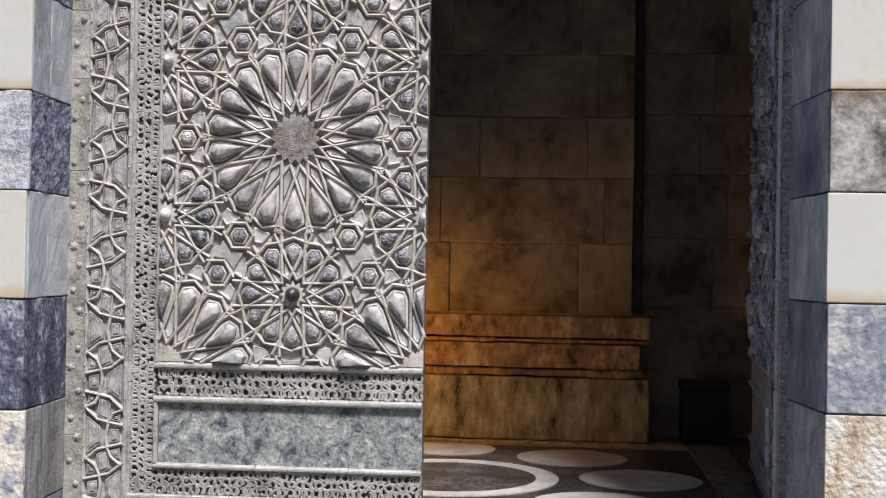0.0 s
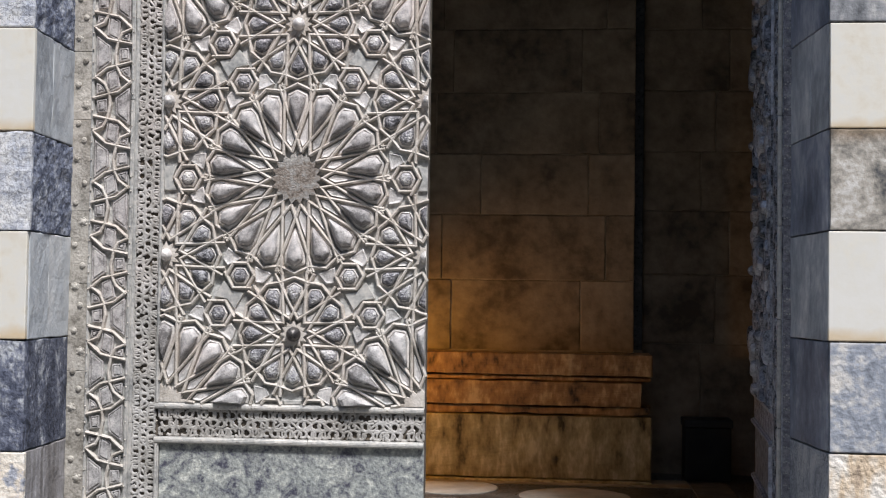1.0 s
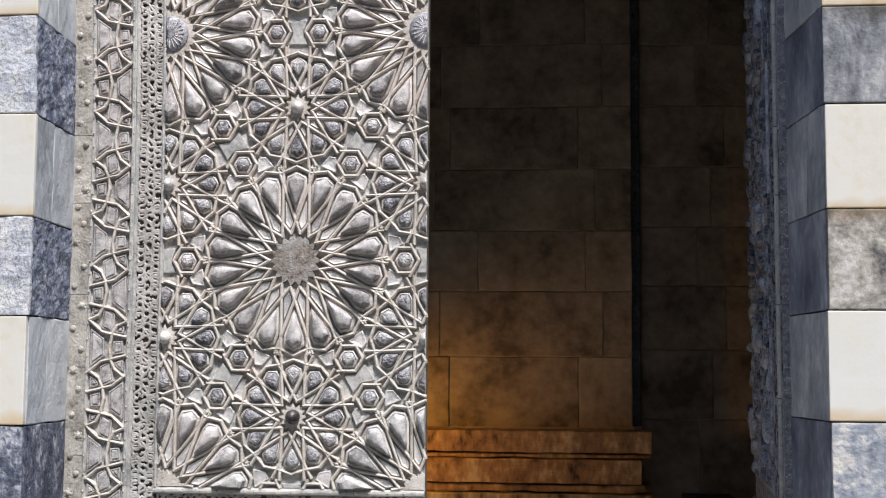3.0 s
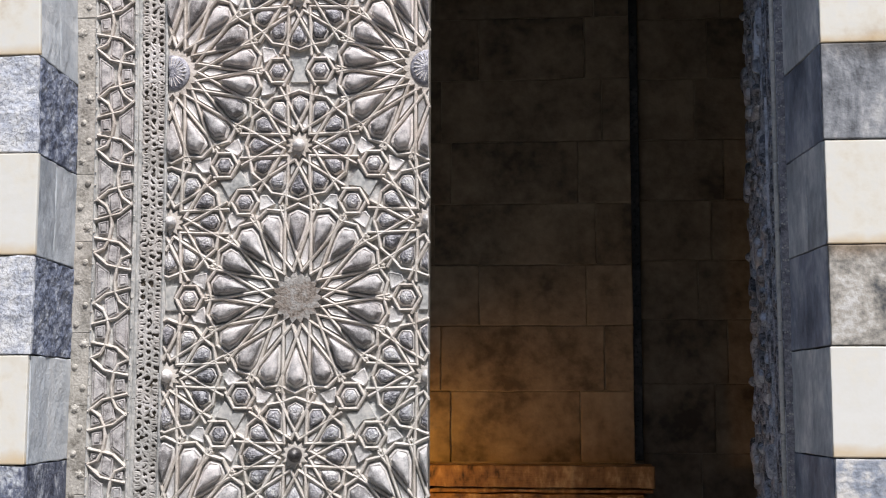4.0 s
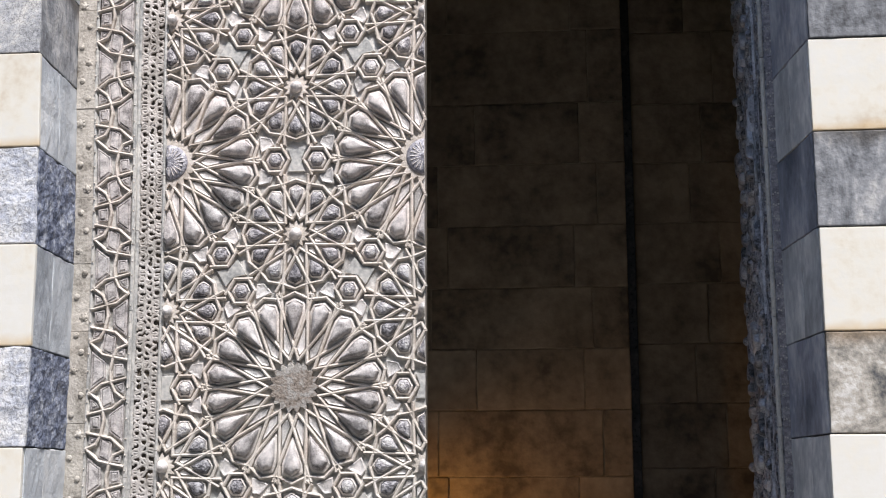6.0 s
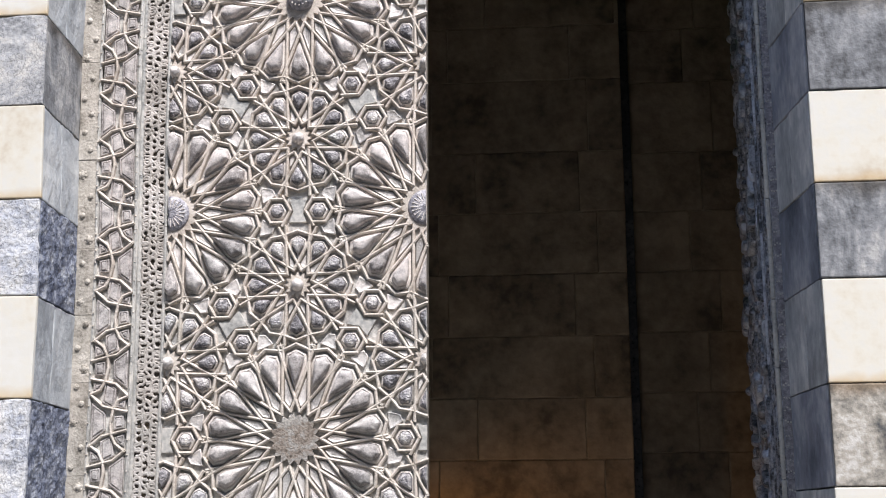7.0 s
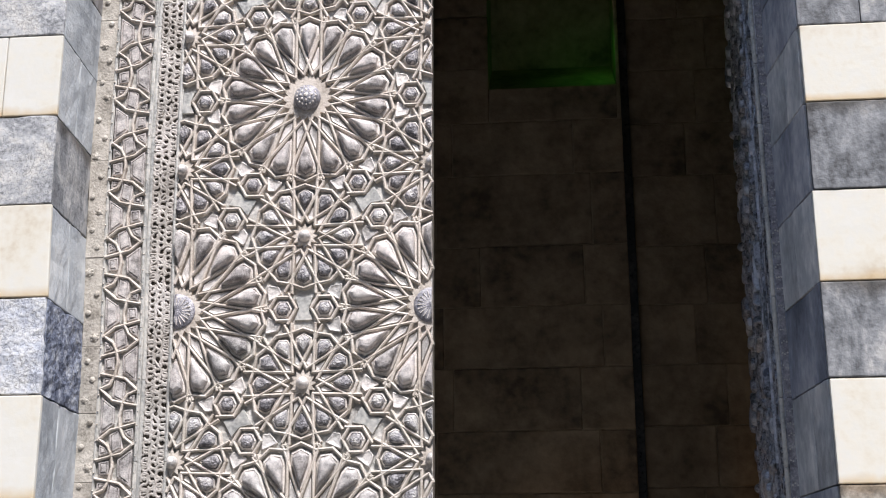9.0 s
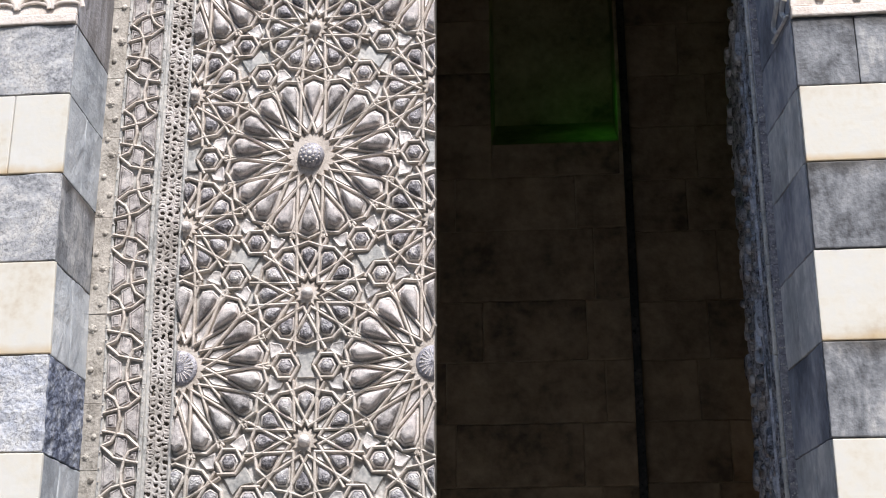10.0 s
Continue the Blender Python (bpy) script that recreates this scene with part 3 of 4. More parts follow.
def boss_mesh(name, poly, gap, rim, high, mat, soft=0.2, flat=False, crest=None):
    """A raised boss: a low rim, then a smooth swelling, looking towards -y."""
    sharp = 0.06
    rings = [(rounded(inset(poly, gap), sharp), 0.0), (rounded(inset(poly, gap + 0.001), sharp), 0.008)]
    if rim:
        rings.append((rounded(inset(poly, gap + rim), sharp), 0.0125))
        rings.append((rounded(inset(poly, gap + rim + 0.001), sharp), 0.009))
        gap += rim + 0.002
    base = crest or inset(poly, gap + 0.001)
    if crest:
        rings.append((rounded(inset(poly, gap + 0.004), sharp), 0.0095))
    mid = sum(base, Vector((0, 0))) / len(base)
    crown = rounded(base, soft)
    if crest:
        rings.append(([mid + (p - mid) * 1.09 for p in crown], 0.0095))
        rings.append(([mid + (p - mid) * 1.045 for p in crown], 0.003))
    for sc, h in ((1.0, 0.3), (0.95, 0.95), (0.84, 1.0), (0.79, 0.72), (0.3, 0.78)) if flat else ((1.0, 0.06), (0.955, 0.5), (0.86, 0.8), (0.56, 0.97), (0.2, 1.0)):
        rings.append(([mid + (p - mid) * sc for p in crown], 0.006 + (high - 0.006) * h))
    v, f, n = [], [], len(crown)
    for ring, h in rings:
        v += [(p.x, -h, p.y) for p in ring]
    for r in range(len(rings) - 1):
        for i in range(n):
            j = (i + 1) % n
            f.append((r * n + i, r * n + j, (r + 1) * n + j, (r + 1) * n + i))
    k = (len(rings) - 1) * n
    f.append(tuple(k + i for i in range(n)))
    me = bpy.data.meshes.new(name)
    me.from_pydata(v, [], f)
    me.materials.append(mat)
    me.materials.append(M_RIM)
    first = (len(rings) - 5) * n
    if rim:
        me.polygons.foreach_set("material_index", [1 if i < (5 if crest else 3) * n else 0 for i in range(len(f))])
    me.polygons.foreach_set("use_smooth", [i >= first for i in range(len(f))])
    return me


V2 = Vector
DL = 0.0605 * K                # half the width of the band between two parallel ribs
X18, I18, C18, E18 = DL / math.sin(radians(20)), DL / math.sin(radians(30)), 0.424 * K, 0.418 * K
DM = 0.049 * K
X12, I12, C12, E12 = DM / math.sin(radians(30)), DM / math.sin(radians(45)), 0.252 * K, 0.258 * K
J18, J12 = DL / math.tan(radians(10)), DM / math.tan(radians(15))
petal18 = [V2((X18, 0)), V2((J18, -DL)), V2((0.394 * K, -DL * 0.97)), V2((C18, 0)), V2((0.394 * K, DL * 0.97)), V2((J18, DL))]
petal12 = [V2((X12, 0)), V2((J12, -DM)), V2((0.222 * K, -DM * 0.97)), V2((C12, 0)), V2((0.222 * K, DM * 0.97)), V2((J12, DM))]
dart18 = [V2((I18, 0)), polar(X18, -10), V2((J18 / math.cos(radians(10)), 0)), polar(X18, 10)]
dart12 = [V2((I12, 0)), polar(X12, -15), V2((J12 / math.cos(radians(15)), 0)), polar(X12, 15)]
teardrop = [V2((x * K, z * K)) for x, z in ((0.232, 0), (0.338, -0.0345), (0.372, -0.036), (0.399, 0), (0.372, 0.036), (0.338, 0.0345))]
hexagon = [polar(0.060, 60 * i) for i in range(6)]
bowtie = [V2((0.030, 0)), V2((0.055, 0.063)), V2((-0.055, 0.063)), V2((-0.030, 0)), V2((-0.055, -0.063)), V2((0.055, -0.063))]
arrow = [V2((-0.178, 0.020)), V2((-0.096, 0.072)), V2((-0.116, 0.116)), V2((-0.192, 0.130))]

ME_P18 = boss_mesh("almond_boss", petal18, 0.0108, 0.0105, 0.050, M_BOSS, 0.05, crest=teardrop)
ME_P12 = boss_mesh("small_almond_boss", petal12, 0.0094, 0.0072, 0.035, M_CROWN, 0.1)
ME_D18 = boss_mesh("kite_boss", dart18, 0.0104, 0.0, 0.013, M_KITE, 0.05, True)
ME_D12 = boss_mesh("small_kite_boss", dart12, 0.01, 0.0, 0.011, M_KITE, 0.05, True)
ME_HEX = boss_mesh("hexagon_boss", hexagon, 0.011, 0.0095, 0.032, M_CROWN, 0.2)
ME_ARW = boss_mesh("arrow_boss", arrow, 0.008, 0.0, 0.011, M_KITE, 0.05, True)
ME_ARW2 = boss_mesh("arrow_boss", [V2((-p.x, p.y)) for p in arrow[::-1]], 0.008, 0.0, 0.011, M_KITE, 0.05, True)


def bowtie_mesh():
    me = bpy.data.meshes.new("bowtie_plate")
    v = [(p.x, 0.0, p.y) for p in bowtie] + [(p.x * 0.93, -0.010, p.y * 0.95) for p in bowtie]
    f = [(i, (i + 1) % 6, 6 + (i + 1) % 6, 6 + i) for i in range(6)] + [(6, 7, 8, 9), (6, 9, 10, 11)]
    me.from_pydata([(0.8 * x, y, 0.9 * z) for x, y, z in v], [], f)
    me.materials.append(M_BAR)
    return me


ME_BOW = bowtie_mesh()


def dome_mesh(name, r, h, mat, steps=5, n=24, foot=0.0):
    v, f = [], []
    for k in range(steps):
        a = math.pi / 2 * k / steps
        for i in range(n):
            t = 2 * math.pi * i / n
            v.append((r * math.cos(a) * math.cos(t), -foot - h * math.sin(a), r * math.cos(a) * math.sin(t)))
    v.append((0, -foot - h, 0))
    for k in range(steps - 1):
        for i in range(n):
            j = (i + 1) % n
            f.append((k * n + i, k * n + j, (k + 1) * n + j, (k + 1) * n + i))
    k = (steps - 1) * n
    f += [(k + i, k + (i + 1) % n, steps * n) for i in range(n)]
    if foot:
        b = len(v)
        v += [(r * math.cos(2 * math.pi * i / n), 0, r * math.sin(2 * math.pi * i / n)) for i in range(n)]
        f += [(b + i, b + (i + 1) % n, (i + 1) % n, i) for i in range(n)]
    me = bpy.data.meshes.new(name)
    me.from_pydata(v, [], f)
    me.polygons.foreach_set("use_smooth", [True] * len(f))
    me.materials.append(mat)
    return me


def star_mesh(name, points, r_in, r_out, h, mat, turn=0.0):
    v, f, n = [], [], points * 2
    for hh, sc in ((0.0, 1.0), (h, 0.96)):
        for i in range(n):
            r = (r_out if i % 2 else r_in) * sc
            a = math.pi * i / points + turn
            v.append((r * math.cos(a), -hh, r * math.sin(a)))
    v.append((0, -h * 1.1, 0))
    for i in range(n):
        j = (i + 1) % n
        f.append((i, j, n + j, n + i))
        f.append((n + i, n + j, 2 * n))
    me = bpy.data.meshes.new(name)
    me.from_pydata(v, [], f)
    me.materials.append(mat)
    return me


ME_STAR18 = star_mesh("star_plate", 18, 0.098, 0.124, 0.016, M_PLATE, radians(10))
ME_STAR18B = star_mesh("star_plate", 18, 0.104, 0.140, 0.014, M_RIB, radians(10))
ME_STAR12 = star_mesh("small_star_plate", 12, 0.044, 0.066, 0.012, M_RIB, radians(15))
ME_KNOB = dome_mesh("knob", 0.034, 0.045, M_KNOB, foot=0.012)
ME_KNOBP = dome_mesh("knob", 0.030, 0.036, M_KITE, foot=0.012)
ME_BIG = dome_mesh("centre_boss", 0.067, 0.046, M_SIDE, 6, 32, 0.015)
ME_SIDE = dome_mesh("side_boss", 0.086, 0.016, M_SIDE, 5, 32, 0.016)

# the lattice: star centres, relative to one eighteen-pointed star
HX, HZ = A / 2, A * math.sqrt(3) / 2 * SZ


def clip_segment(a, b, x0, x1, z0, z1):
    t0, t1, d = 0.0, 1.0, b - a
    for p, q in ((-d.x, a.x - x0), (d.x, x1 - a.x), (-d.y, a.y - z0), (d.y, z1 - a.y)):
        if abs(p) < 1e-9:
            if q < 0:
                return None
        else:
            r = q / p
            if p < 0:
                t0 = max(t0, r)
            else:
                t1 = min(t1, r)
    return (a + d * t0, a + d * t1) if t1 - t0 > 1e-4 else None


LEAF_W, LEAF_H, ZB = 1.66, 5.15, 0.02
FX0, FX1, FZ0, FZ1 = 0.44, 1.662, 0.762, 5.1      # the star field, from the hinge
CX, CZ = 1.058, 1.79                               # its first star


def place_cells(leaf, s, segs, nodes):
    """Bosses of the star field; s mirrors the field's place for the other leaf. Gathers the rib lines in segs."""
    x0, x1 = (FX0, FX1) if s > 0 else (-FX1, -FX0)

    def put(me, centre, deg, name):
        c = V2((centre.x, centre.y))
        m = Matrix.Translation((c.x, -0.001, c.y)) @ Matrix.Rotation(-radians(deg), 4, "Y")
        pts = [m @ v.co for v in me.vertices]
        inside = [x0 + 0.002 < p.x < x1 - 0.002 and FZ0 + 0.002 < p.z < FZ1 - 0.002 for p in pts]
        if all(inside):
            shared(name, me, leaf, m)
        elif any(inside):
            bm = bmesh.new()
            bm.from_mesh(me)
            bm.transform(m)
            for co, no in (((x0 + 0.002, 0, 0), (-1, 0, 0)), ((x1 - 0.002, 0, 0), (1, 0, 0)), ((0, 0, FZ0 + 0.002), (0, 0, -1)), ((0, 0, FZ1 - 0.002), (0, 0, 1))):
                bmesh.ops.bisect_plane(bm, geom=bm.verts[:] + bm.edges[:] + bm.faces[:], plane_co=co, plane_no=no, clear_outer=True)
            ed = [e for e in bm.edges if e.is_boundary and abs(e.calc_length()) > 0]
            bmesh.ops.holes_fill(bm, edges=ed, sides=60)
            if len(bm.faces) > 1:
                o = part(name, bm, me.materials[0], leaf)
                if len(me.materials) > 1:
                    o.data.materials.append(me.materials[1])
                o.data.polygons.foreach_set("use_smooth", [me.polygons[0].use_smooth] * len(o.data.polygons))
            else:
                bm.free()

    def seg(a, b):
        c = clip_segment(a, b, x0, x1, FZ0, FZ1)
        if c:
            segs.append(c)

    def world_of(c, p, deg):
        q = Matrix.Rotation(radians(deg), 2) @ p
        return V2((c.x + q.x, c.y + q.y * SZ))

    stars18, stars12, mids = [], [], []
    for j in range(-2, 6):
        for i in range(-2, 3):
            c = V2((s * CX + (i + 0.5 * (j % 2)) * A, CZ + j * HZ))
            stars18.append((c, j, i))
            stars12 += [c + V2((0, D12 * SZ)), c - V2((0, D12 * SZ))]
            for deg in (0, 60, 120):
                q = polar(A / 2, deg)
                mids.append((V2((c.x + q.x, c.y + q.y * SZ)), deg))
    near = lambda c, r: x0 - r < c.x < x1 + r and FZ0 - r < c.y < FZ1 + r
    for c, j, i in stars18:
        if not near(c, 0.45):
            continue
        for k in range(18):
            a = 10 + 20 * k
            put(ME_P18, c, a, "almond_boss")
            put(ME_D18, c, a + 10, "kite_boss")
            cap = world_of(c, V2((C18, 0)), a)
            for sg in (1, -1):
                seg(world_of(c, V2((E18, DL * sg)), a), world_of(c, polar(I18, 30 * sg), a))
                seg(world_of(c, polar(0.398 * K, 10 * sg), a), cap)
            p = world_of(c, polar(R18 - 0.004, 10), a)
            if x0 + 0.02 < p.x < x1 - 0.02 and FZ0 + 0.02 < p.y < FZ1 - 0.02 and all((p - q).length > 0.03 for q in nodes):
                nodes.append(p)
        if abs(c.x - s * CX) < 0.01:
            if j % 4 == 0:
                put(ME_STAR18, c, 0, "star_plate")
            else:
                put(ME_STAR18B, c, 0, "star_plate")
                put(ME_BIG, c, 0, "centre_boss")
                ros = Ribs()
                for r, n, rad in ((0.0, 1, 0.012), (0.026, 8, 0.0075), (0.046, 16, 0.006)):
                    for q in range(n):
                        o = polar(r, 360 * q / n)
                        ros.stud((c.x + o.x, c.y + o.y), rad, 0.004, -0.0145 - 0.046 * math.sqrt(1 - (r / 0.067) ** 2), 6)
                if c.y < FZ1 - 0.1:
                    make("boss_rosette", ros.v, ros.f, M_RIM, leaf)
        else:
            put(ME_STAR18B, c, 0, "star_plate")
            if c.y > 1.5:
                put(ME_SIDE, c, 0, "side_boss")
                rays = Ribs()
                for q in range(20):
                    cut = clip_segment(c + polar(0.026, 18 * q), c + polar(0.068, 18 * q), x0 + 0.004, x1 - 0.004, FZ0, FZ1)
                    if cut:
                        rays.bar(*cut, 0.0045, 0.005, -0.0275)
                if rays.v:
                    make("engraved_rays", rays.v, rays.f, M_RIM, leaf)
    for q, c in enumerate(stars12):
        if not near(c, 0.3):
            continue
        for k in range(12):
            a = 30 * k
            put(ME_P12, c, a, "small_almond_boss")
            put(ME_D12, c, a + 15, "small_kite_boss")
            cap = world_of(c, V2((C12, 0)), a)
            for sg in (1, -1):
                seg(world_of(c, V2((0.2748 * K, DL * 0.93 * sg)), a), world_of(c, polar(I12, 45 * sg), a))
                seg(world_of(c, polar(0.238 * K, 15 * sg), a), cap)
        put(ME_STAR12, c, 0, "small_star_plate")
        put(ME_KNOB if abs(c.y - 1.1) < 0.1 else ME_KNOBP, c, 0, "knob")
    for c, deg in mids:
        if not near(c, 0.25):
            continue
        put(ME_BOW, c, deg, "bowtie_plate")
        for t in (0, 180):
            h = world_of(c, V2((-0.098 * K, 0)), deg + t)
            put(ME_HEX, h, deg + t, "hexagon_boss")
            put(ME_ARW, c, deg + t, "arrow_boss")
            put(ME_ARW2, c, deg + t, "arrow_boss")
            for i in range(6):
                seg(world_of(h, polar(0.064, 60 * i), deg + t), world_of(h, polar(0.064, 60 * i + 60), deg + t))
            seg(world_of(c, V2((-0.1756 * K, 0)), deg + t), world_of(h, V2((-0.064, 0)), deg + t))
            for w in (1, -1):
                seg(world_of(c, V2((-0.0738 * K, 0.071 * K * w)), deg + t), world_of(h, polar(0.064, 60 * w), deg + t))


def openwork(r, u0, u1, w0, w1, upright, rg):
    """Pierced scrollwork of interlaced rings in a strip; u runs along it, w across."""
    mid, half = (w0 + w1) / 2, (w1 - w0) / 2

    def at(u, w):
        return (w, u) if upright else (u, w)

    u = u0 + half * 0.2
    step = half * 0.56
    while u < u1:
        for col in (-0.68, 0.0, 0.68):
            du = (0.5 * step if col == 0.0 else 0.0) + rg.uniform(-0.1, 0.1) * half
            a0, sweep, rad = rg.uniform(0, 6.28), rg.uniform(4.2, 5.9) * rg.choice((-1, 1)), half * rg.uniform(0.3, 0.42)
            pts = []
            for i in range(8):
                a, r1 = a0 + sweep * i / 7, rad * (1.0 - 0.22 * i / 7)
                uu = min(max(u + du + r1 * math.cos(a), u0), u1)
                ww = min(max(mid + col * half + r1 * math.sin(a), w0), w1)
                pts.append(at(uu, ww))
            r.line(pts, 0.0138, 0.008, -0.001)
        # a winding stem and short ties hold the scrolls together
        stem = [at(min(u + step * i / 4, u1), mid + half * 0.34 * math.sin((u + step * i / 4) / half * 2.6)) for i in range(5)]
        r.line(stem, 0.0115, 0.008, -0.001)
        for sg in rg.choice(((-1,), (1,), (), (-1, 1))):
            r.bar(at(u, mid + sg * half), at(min(u + rg.uniform(-0.2, 0.4) * step, u1), mid + sg * half * 0.45), 0.010, 0.0075, -0.001)
        u += step


# ribs of the strap border over one repeat, in units of its width and in metres of height; a half turn gives the others
STRAP_P = 0.487
STRAP = [[(0.0, 0.160), (0.41, 0.178), (0.66, 0.188), (0.98, 0.234)],
         [(0.0, 0.076), (0.37, 0.063), (0.66, 0.051), (0.98, 0.0)],
         [(0.03, 0.259), (0.29, 0.223), (0.41, 0.178), (0.44, 0.127), (0.37, 0.063), (0.26, 0.025), (0.0, 0.005)]]
STRAP_CELLS = [((0.60, 0.158), (0.93, 0.200), (0.93, 0.045), (0.62, 0.085)), ((0.10, 0.145), (0.32, 0.152), (0.32, 0.100), (0.12, 0.098)),
               ((0.08, 0.185), (0.28, 0.195), (0.20, 0.215), (0.08, 0.225)), ((0.10, 0.055), (0.28, 0.050), (0.20, 0.028), (0.08, 0.030))]
STRAP_MID = [((0.34, -0.03), (0.62, -0.055), (0.66, 0.03), (0.40, 0.055))]


def door_leaf(name, hinge, rz, s, label):
    leaf = empty(name, hinge, rz)
    tagged(leaf, label, "door", group="double door")
    rg = random.Random(11)
    X = lambda a, b: (a, b) if s > 0 else (-b, -a)

    def slab(nm, a, b, y0, y1, z0, z1, mat, bevel=0.002, text=""):
        xa, xb = X(a, b)
        return part(nm, box_bm(xa, xb, y0, y1, z0, z1, bevel), mat, leaf, text)

    slab("core", -0.007, LEAF_W, 0.012, 0.085, ZB, LEAF_H, M_HOLE)
    slab("field_plate", 0.43, LEAF_W, 0.0, 0.0115, FZ0 - 0.01, LEAF_H - 0.01, M_GROUND)
    slab("scroll_backing", 0.31, 0.42, 0.004, 0.0115, ZB, LEAF_H, M_HOLE)
    slab("scroll_backing", 0.44, LEAF_W, 0.004, 0.0115, 0.607, 0.728, M_HOLE)
    slab("scroll_backing", 0.422, LEAF_W, 0.004, 0.0115, 0.157, 0.271, M_HOLE)
    slab("strap_plate", 0.095, 0.278, 0.0, 0.0115, ZB, LEAF_H, M_GROUND)
    # outer edge strip in short lengths, with rosette studs
    z, i = ZB, 0
    while z < LEAF_H:
        h = min(rg.uniform(0.3, 0.5), LEAF_H - z)
        slab("edge_strip", -0.004, 0.086, -0.004 - rg.random() * 0.003, 0.0115, z + 0.001, z + h - 0.001, M_EDGE, 0.002)
        z += h
    studs = Ribs()
    z = ZB + 0.05
    while z < LEAF_H - 0.05:
        x = 0.022 + 0.034 * (i % 2) + rg.uniform(-0.004, 0.004)
        if i % 3 == 0:
            for q in range(6):
                a = q * math.pi / 3 + i
                studs.stud((s * (x + 0.015 * math.cos(a)), z + 0.015 * math.sin(a)), 0.009, 0.004, -0.005, 6)
        studs.stud((s * x, z), 0.0155, 0.010, -0.005, 10)
        z += 0.1 + rg.uniform(-0.025, 0.025)
        i += 1
    tagged(make("rosette_studwork", studs.v, studs.f, M_EDGE, leaf), kind="stuff")
    # strapwork border
    strap, cells = Ribs(), Ribs()
    W, P = 0.176, STRAP_P
    z = 2.0 - 5 * P

    def spot(u, v, half_turn):
        u, v = (1 - u, -v) if half_turn else (u, v)
        return V2((s * (0.098 + u * W), z + v))

    def inlay(quad, half_turn):
        q = [spot(u, v, half_turn) for u, v in quad]
        if min(p.y for p in q) < ZB + 0.02 or max(p.y for p in q) > LEAF_H - 0.02:
            return
        if (q[1] - q[0]).cross(q[2] - q[0]) < 0:
            q = q[::-1]
        k = len(cells.v)
        q = inset(q, -0.006)
        for d, h in ((0.0, 0.0), (0.002, 0.012), (0.007, 0.013), (0.009, 0.007), (0.014, 0.016)):
            cells.v += [(p.x, -h, p.y) for p in inset(q, d)]
        for r in range(4):
            for i in range(4):
                j = (i + 1) % 4
                cells.f.append((k + r * 4 + i, k + r * 4 + j, k + r * 4 + 4 + j, k + r * 4 + 4 + i))
        cells.f.append((k + 16, k + 17, k + 18, k + 19))

    while z < LEAF_H + 0.3:
        for half_turn in (False, True):
            for ln in STRAP:
                pts = [spot(u, v, half_turn) for u, v in ln]
                for a, b in zip(pts, pts[1:]):
                    c = clip_segment(a, b, -2, 2, ZB + 0.01, LEAF_H - 0.01)
                    if c:
                        strap.bar(c[0], c[1], 0.0165, 0.021, 0.0, 0.003)
            for quad in STRAP_CELLS:
                inlay(quad, half_turn)
        for quad in STRAP_MID:
            inlay(quad, False)
            inlay([(1 - u, v + P / 2) for u, v in quad[::-1]], False)
        z += P
    tagged(make("strapwork_border", strap.v, strap.f, M_RIB, leaf, "pale interlaced strapwork"), kind="stuff")
    tagged(make("border_inlay", cells.v, cells.f, M_BOSS, leaf), kind="stuff")
    # mouldings, in lengths that butt
    def lengths(a, b, z0, z1, h):
        upright = z1 - z0 > b - a
        lo, hi = (z0, z1) if upright else (a, b)
        while lo < hi - 0.01:
            nx = min(lo + rg.uniform(0.35, 0.75), hi)
            if hi - nx < 0.15:
                nx = hi
            dh = h + rg.uniform(-0.0015, 0.0015)
            xa, xb = X(a, b) if upright else X(lo + 0.0012, nx - 0.0012)
            part("moulding", moulding(xa, xb, lo + 0.0012, nx - 0.0012, dh) if upright else moulding(xa, xb, z0, z1, dh), M_BAR, leaf)
            lo = nx

    for row in ((0.084, 0.099, ZB, LEAF_H, 0.014), (0.274, 0.292, ZB, LEAF_H, 0.016), (0.292, 0.312, ZB, LEAF_H, 0.010), (0.420, 0.440, 0.76, LEAF_H, 0.020),
                (0.420, 0.440, 0.298, 0.575, 0.024), (0.420, 1.66, 0.73, 0.76, 0.026), (0.420, 1.66, 0.575, 0.605, 0.026), (0.420, 1.66, 0.272, 0.298, 0.024),
                (0.3, 1.66, 0.125, 0.155, 0.02)):
        lengths(*row)
    slab("engraved_panel", 0.442, LEAF_W, -0.002, 0.0115, 0.298, 0.576, M_PANEL, 0.002, "mottled grey-green engraved panel")
    pins = Ribs()
    z = ZB + 0.05
    while z < LEAF_H - 0.05:
        for x in (0.283, 0.430, 0.0915):
            pins.stud((s * x, z + rg.uniform(-0.01, 0.01)), 0.0045, 0.006, -0.015)
        z += 0.075
    x = 0.47
    while x < LEAF_W - 0.03:
        for zz in (0.745, 0.59, 0.285):
            pins.stud((s * (x + rg.uniform(-0.008, 0.008)), zz), 0.005, 0.007, -0.022)
        x += 0.085
    tagged(make("rivet_work", pins.v, pins.f, M_RIB, leaf), kind="stuff")
    # pierced strips
    work = Ribs()
    for u0, u1, w0, w1, up in ((ZB, LEAF_H - 0.02, 0.314, 0.419, True), (0.44, LEAF_W - 0.004, 0.609, 0.727, False), (0.42, LEAF_W - 0.004, 0.158, 0.27, False)):
        if up:
            wa, wb = X(w0, w1)
            openwork(work, u0, u1, wa, wb, True, rg)
        else:
            ua, ub = X(u0, u1)
            openwork(work, ua, ub, w0, w1, False, rg)
    tagged(make("openwork_scroll", work.v, work.f, M_SCROLL, leaf, "pierced scrollwork strip"), kind="stuff")
    # star field
    segs, nodes, ribs, seen, pinned = [], [], Ribs(), set(), []
    place_cells(leaf, s, segs, nodes)
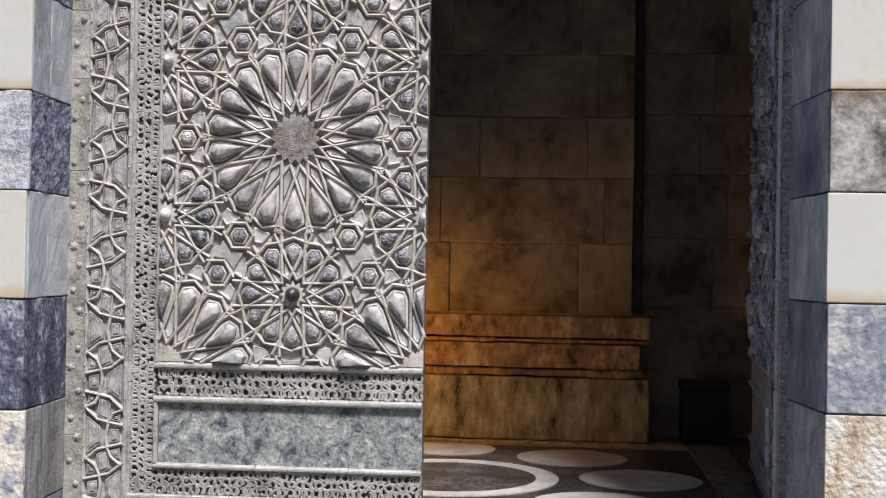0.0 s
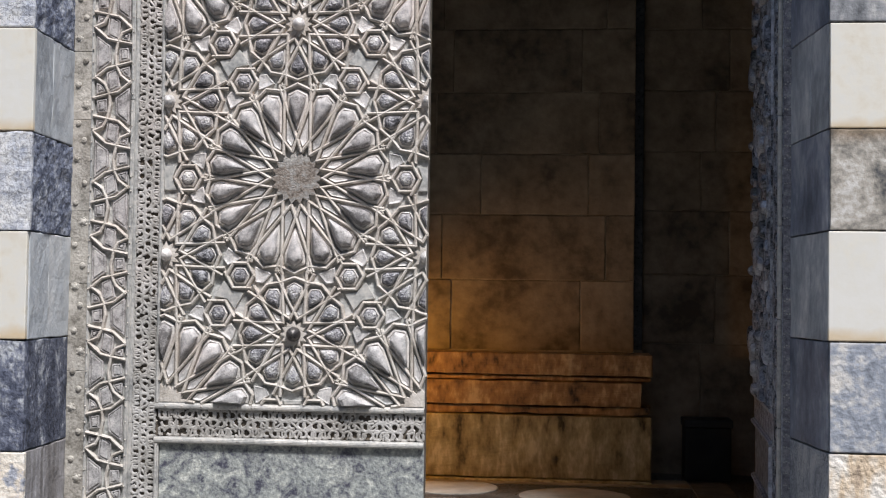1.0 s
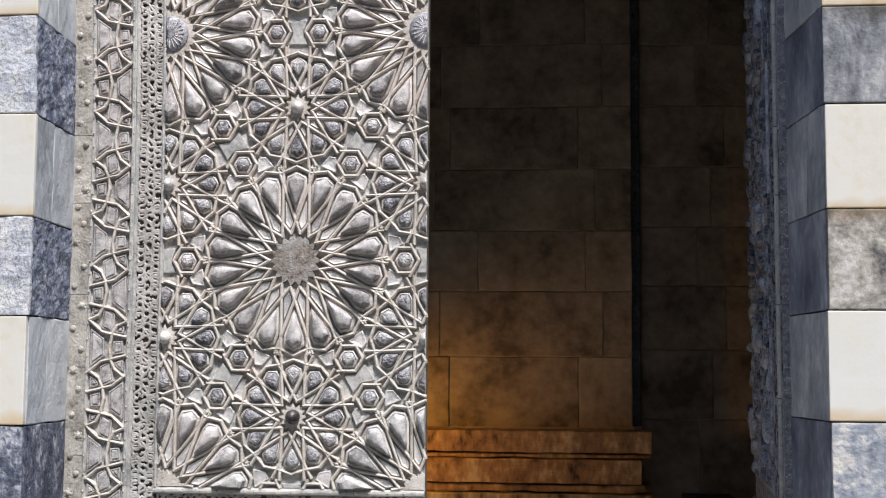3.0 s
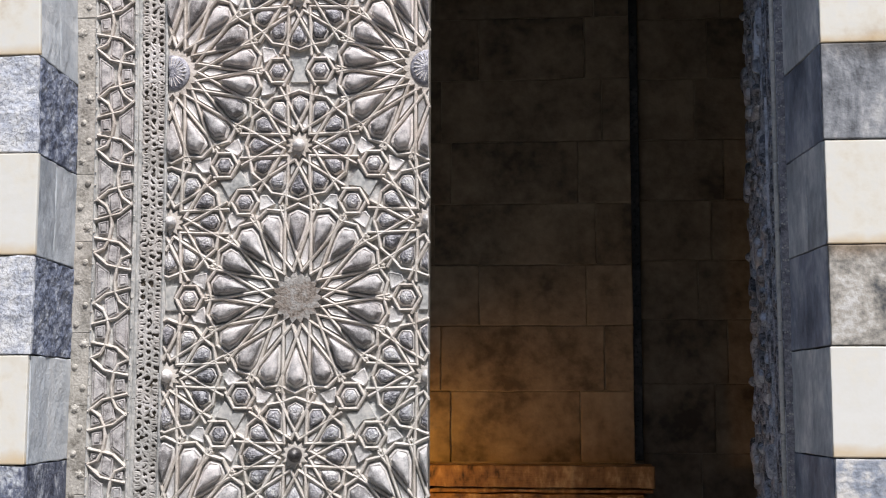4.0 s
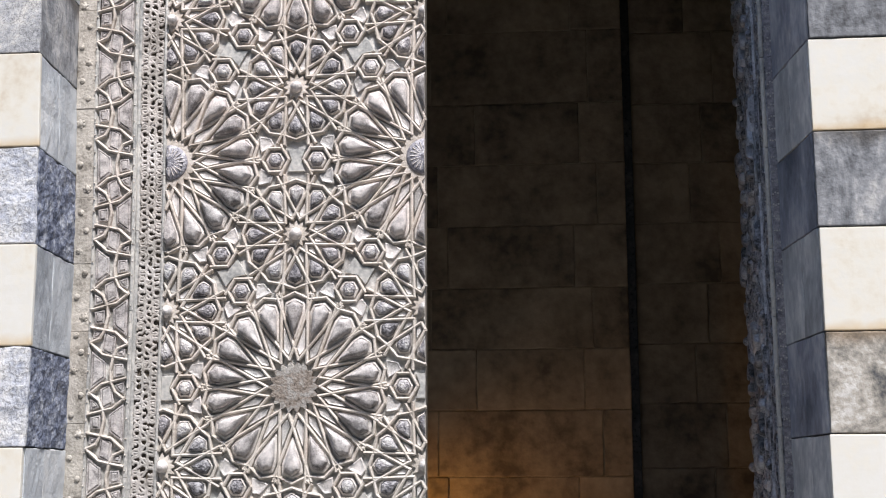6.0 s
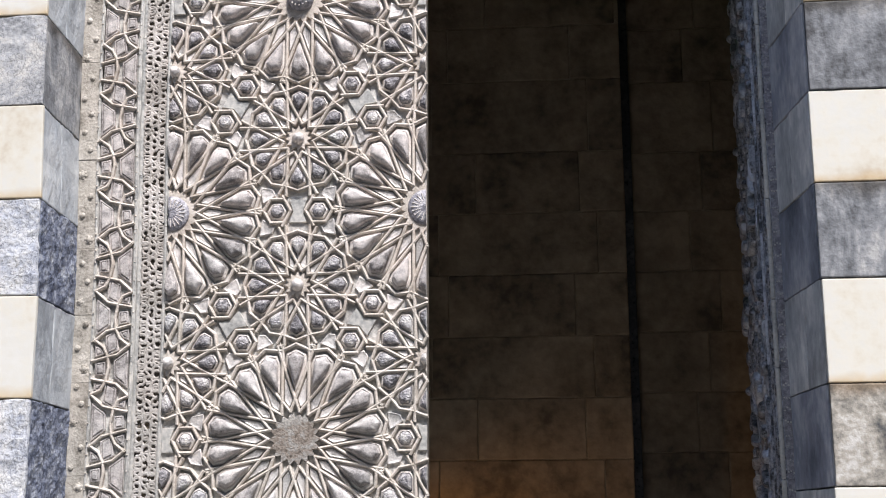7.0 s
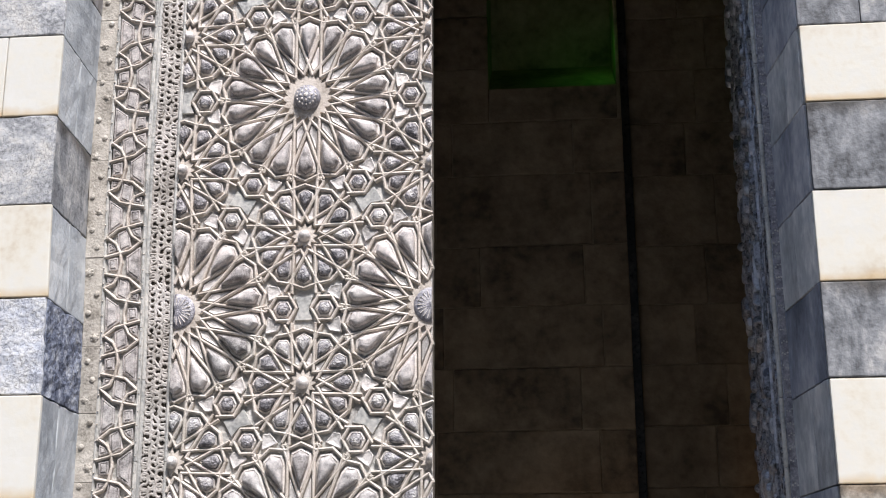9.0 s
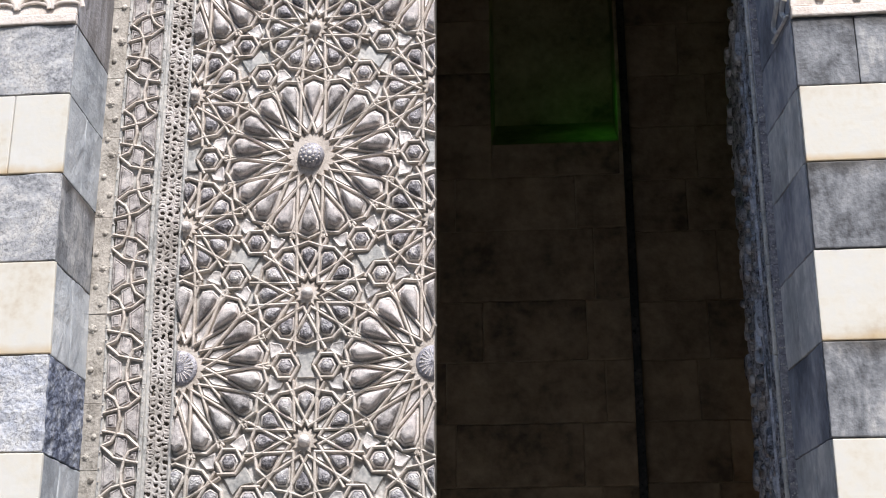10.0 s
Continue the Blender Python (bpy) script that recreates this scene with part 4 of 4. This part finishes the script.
    for p in nodes:
        ribs.star(p, 0.0075, 0.0185, 0.024)
    for a, b in segs:
        key = tuple(sorted(((round(a.x, 3), round(a.y, 3)), (round(b.x, 3), round(b.y, 3)))))
        if key in seen:
            continue
        seen.add(key)
        ribs.bar(a, b, 0.0175, 0.023, 0.0, 0.003)
        for e in (a, b):
            if all(abs(e.x - q[0]) + abs(e.y - q[1]) > 0.036 for q in pinned):
                pinned.append((e.x, e.y))
                ribs.stud((e.x, e.y), 0.0055, 0.006, -0.018)
    tagged(make("star_strapwork", ribs.v, ribs.f, M_RIB, leaf, "pale raised star strapwork"), kind="stuff")
    return leaf


left_leaf = door_leaf("door_leaf", (-1.992, 0.0, 0.0), 0, 1, "closed bronze door leaf with star strapwork and raised bosses")
right_leaf = door_leaf("door_leaf", (1.246, 0.012, 0.0), -94.4, -1, "bronze door leaf with star bosses, shade coloured blue-black, swung open inward")


# the hinge side of the closed leaf takes the same shift to fit the view
for piece in left_leaf.children:
    if piece.data.users > 1:
        x, z = piece.matrix_basis.translation.x, piece.matrix_basis.translation.z
        piece.matrix_basis.translation.x += lean(z) * (1 - x / LEAF_W)
    else:
        for v in piece.data.vertices:
            v.co.x += lean(v.co.z) * (1 - v.co.x / LEAF_W)

# riveted plates on the butt edge of the open leaf, and the round bead along its corner
z, rg = ZB, random.Random(4)
rivets = Ribs()
while z < LEAF_H - 0.05:
    h = min(rg.uniform(0.3, 0.5), LEAF_H - z)
    part("edge_plate", box_bm(0.0075, 0.0105, 0.001, 0.08, z + 0.001, z + h - 0.001, 0.001), M_GROUND, right_leaf)
    part("corner_bead", box_bm(-0.012, 0.012, -0.024, -0.004, z + 0.001, z + h - 0.001, 0.007), M_BAR, right_leaf)
    q = z + 0.03
    while q < z + h - 0.02:
        for y in (0.008, 0.018, 0.03):
            rivets.stud((y, q + rg.uniform(-0.008, 0.008)), 0.0045, 0.005)
        q += 0.055
    z += h
studwork = make("rivet_work", rivets.v, rivets.f, M_RIB, right_leaf)
studwork.matrix_basis = Matrix.Translation((0.0105, 0, 0)) @ Matrix.Rotation(radians(90), 4, "Z")
tagged(studwork, kind="stuff")

# the open leaf's shade is put into its colour; bead and rivets stay paler
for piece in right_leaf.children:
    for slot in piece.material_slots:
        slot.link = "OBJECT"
        slot.material = M_BAR if piece.name.startswith(("corner_bead", "rivet")) else M_SIDE if piece.name.startswith("edge_plate") else M_KNOB if piece.name.startswith("core") else M_SHADED_LEAF
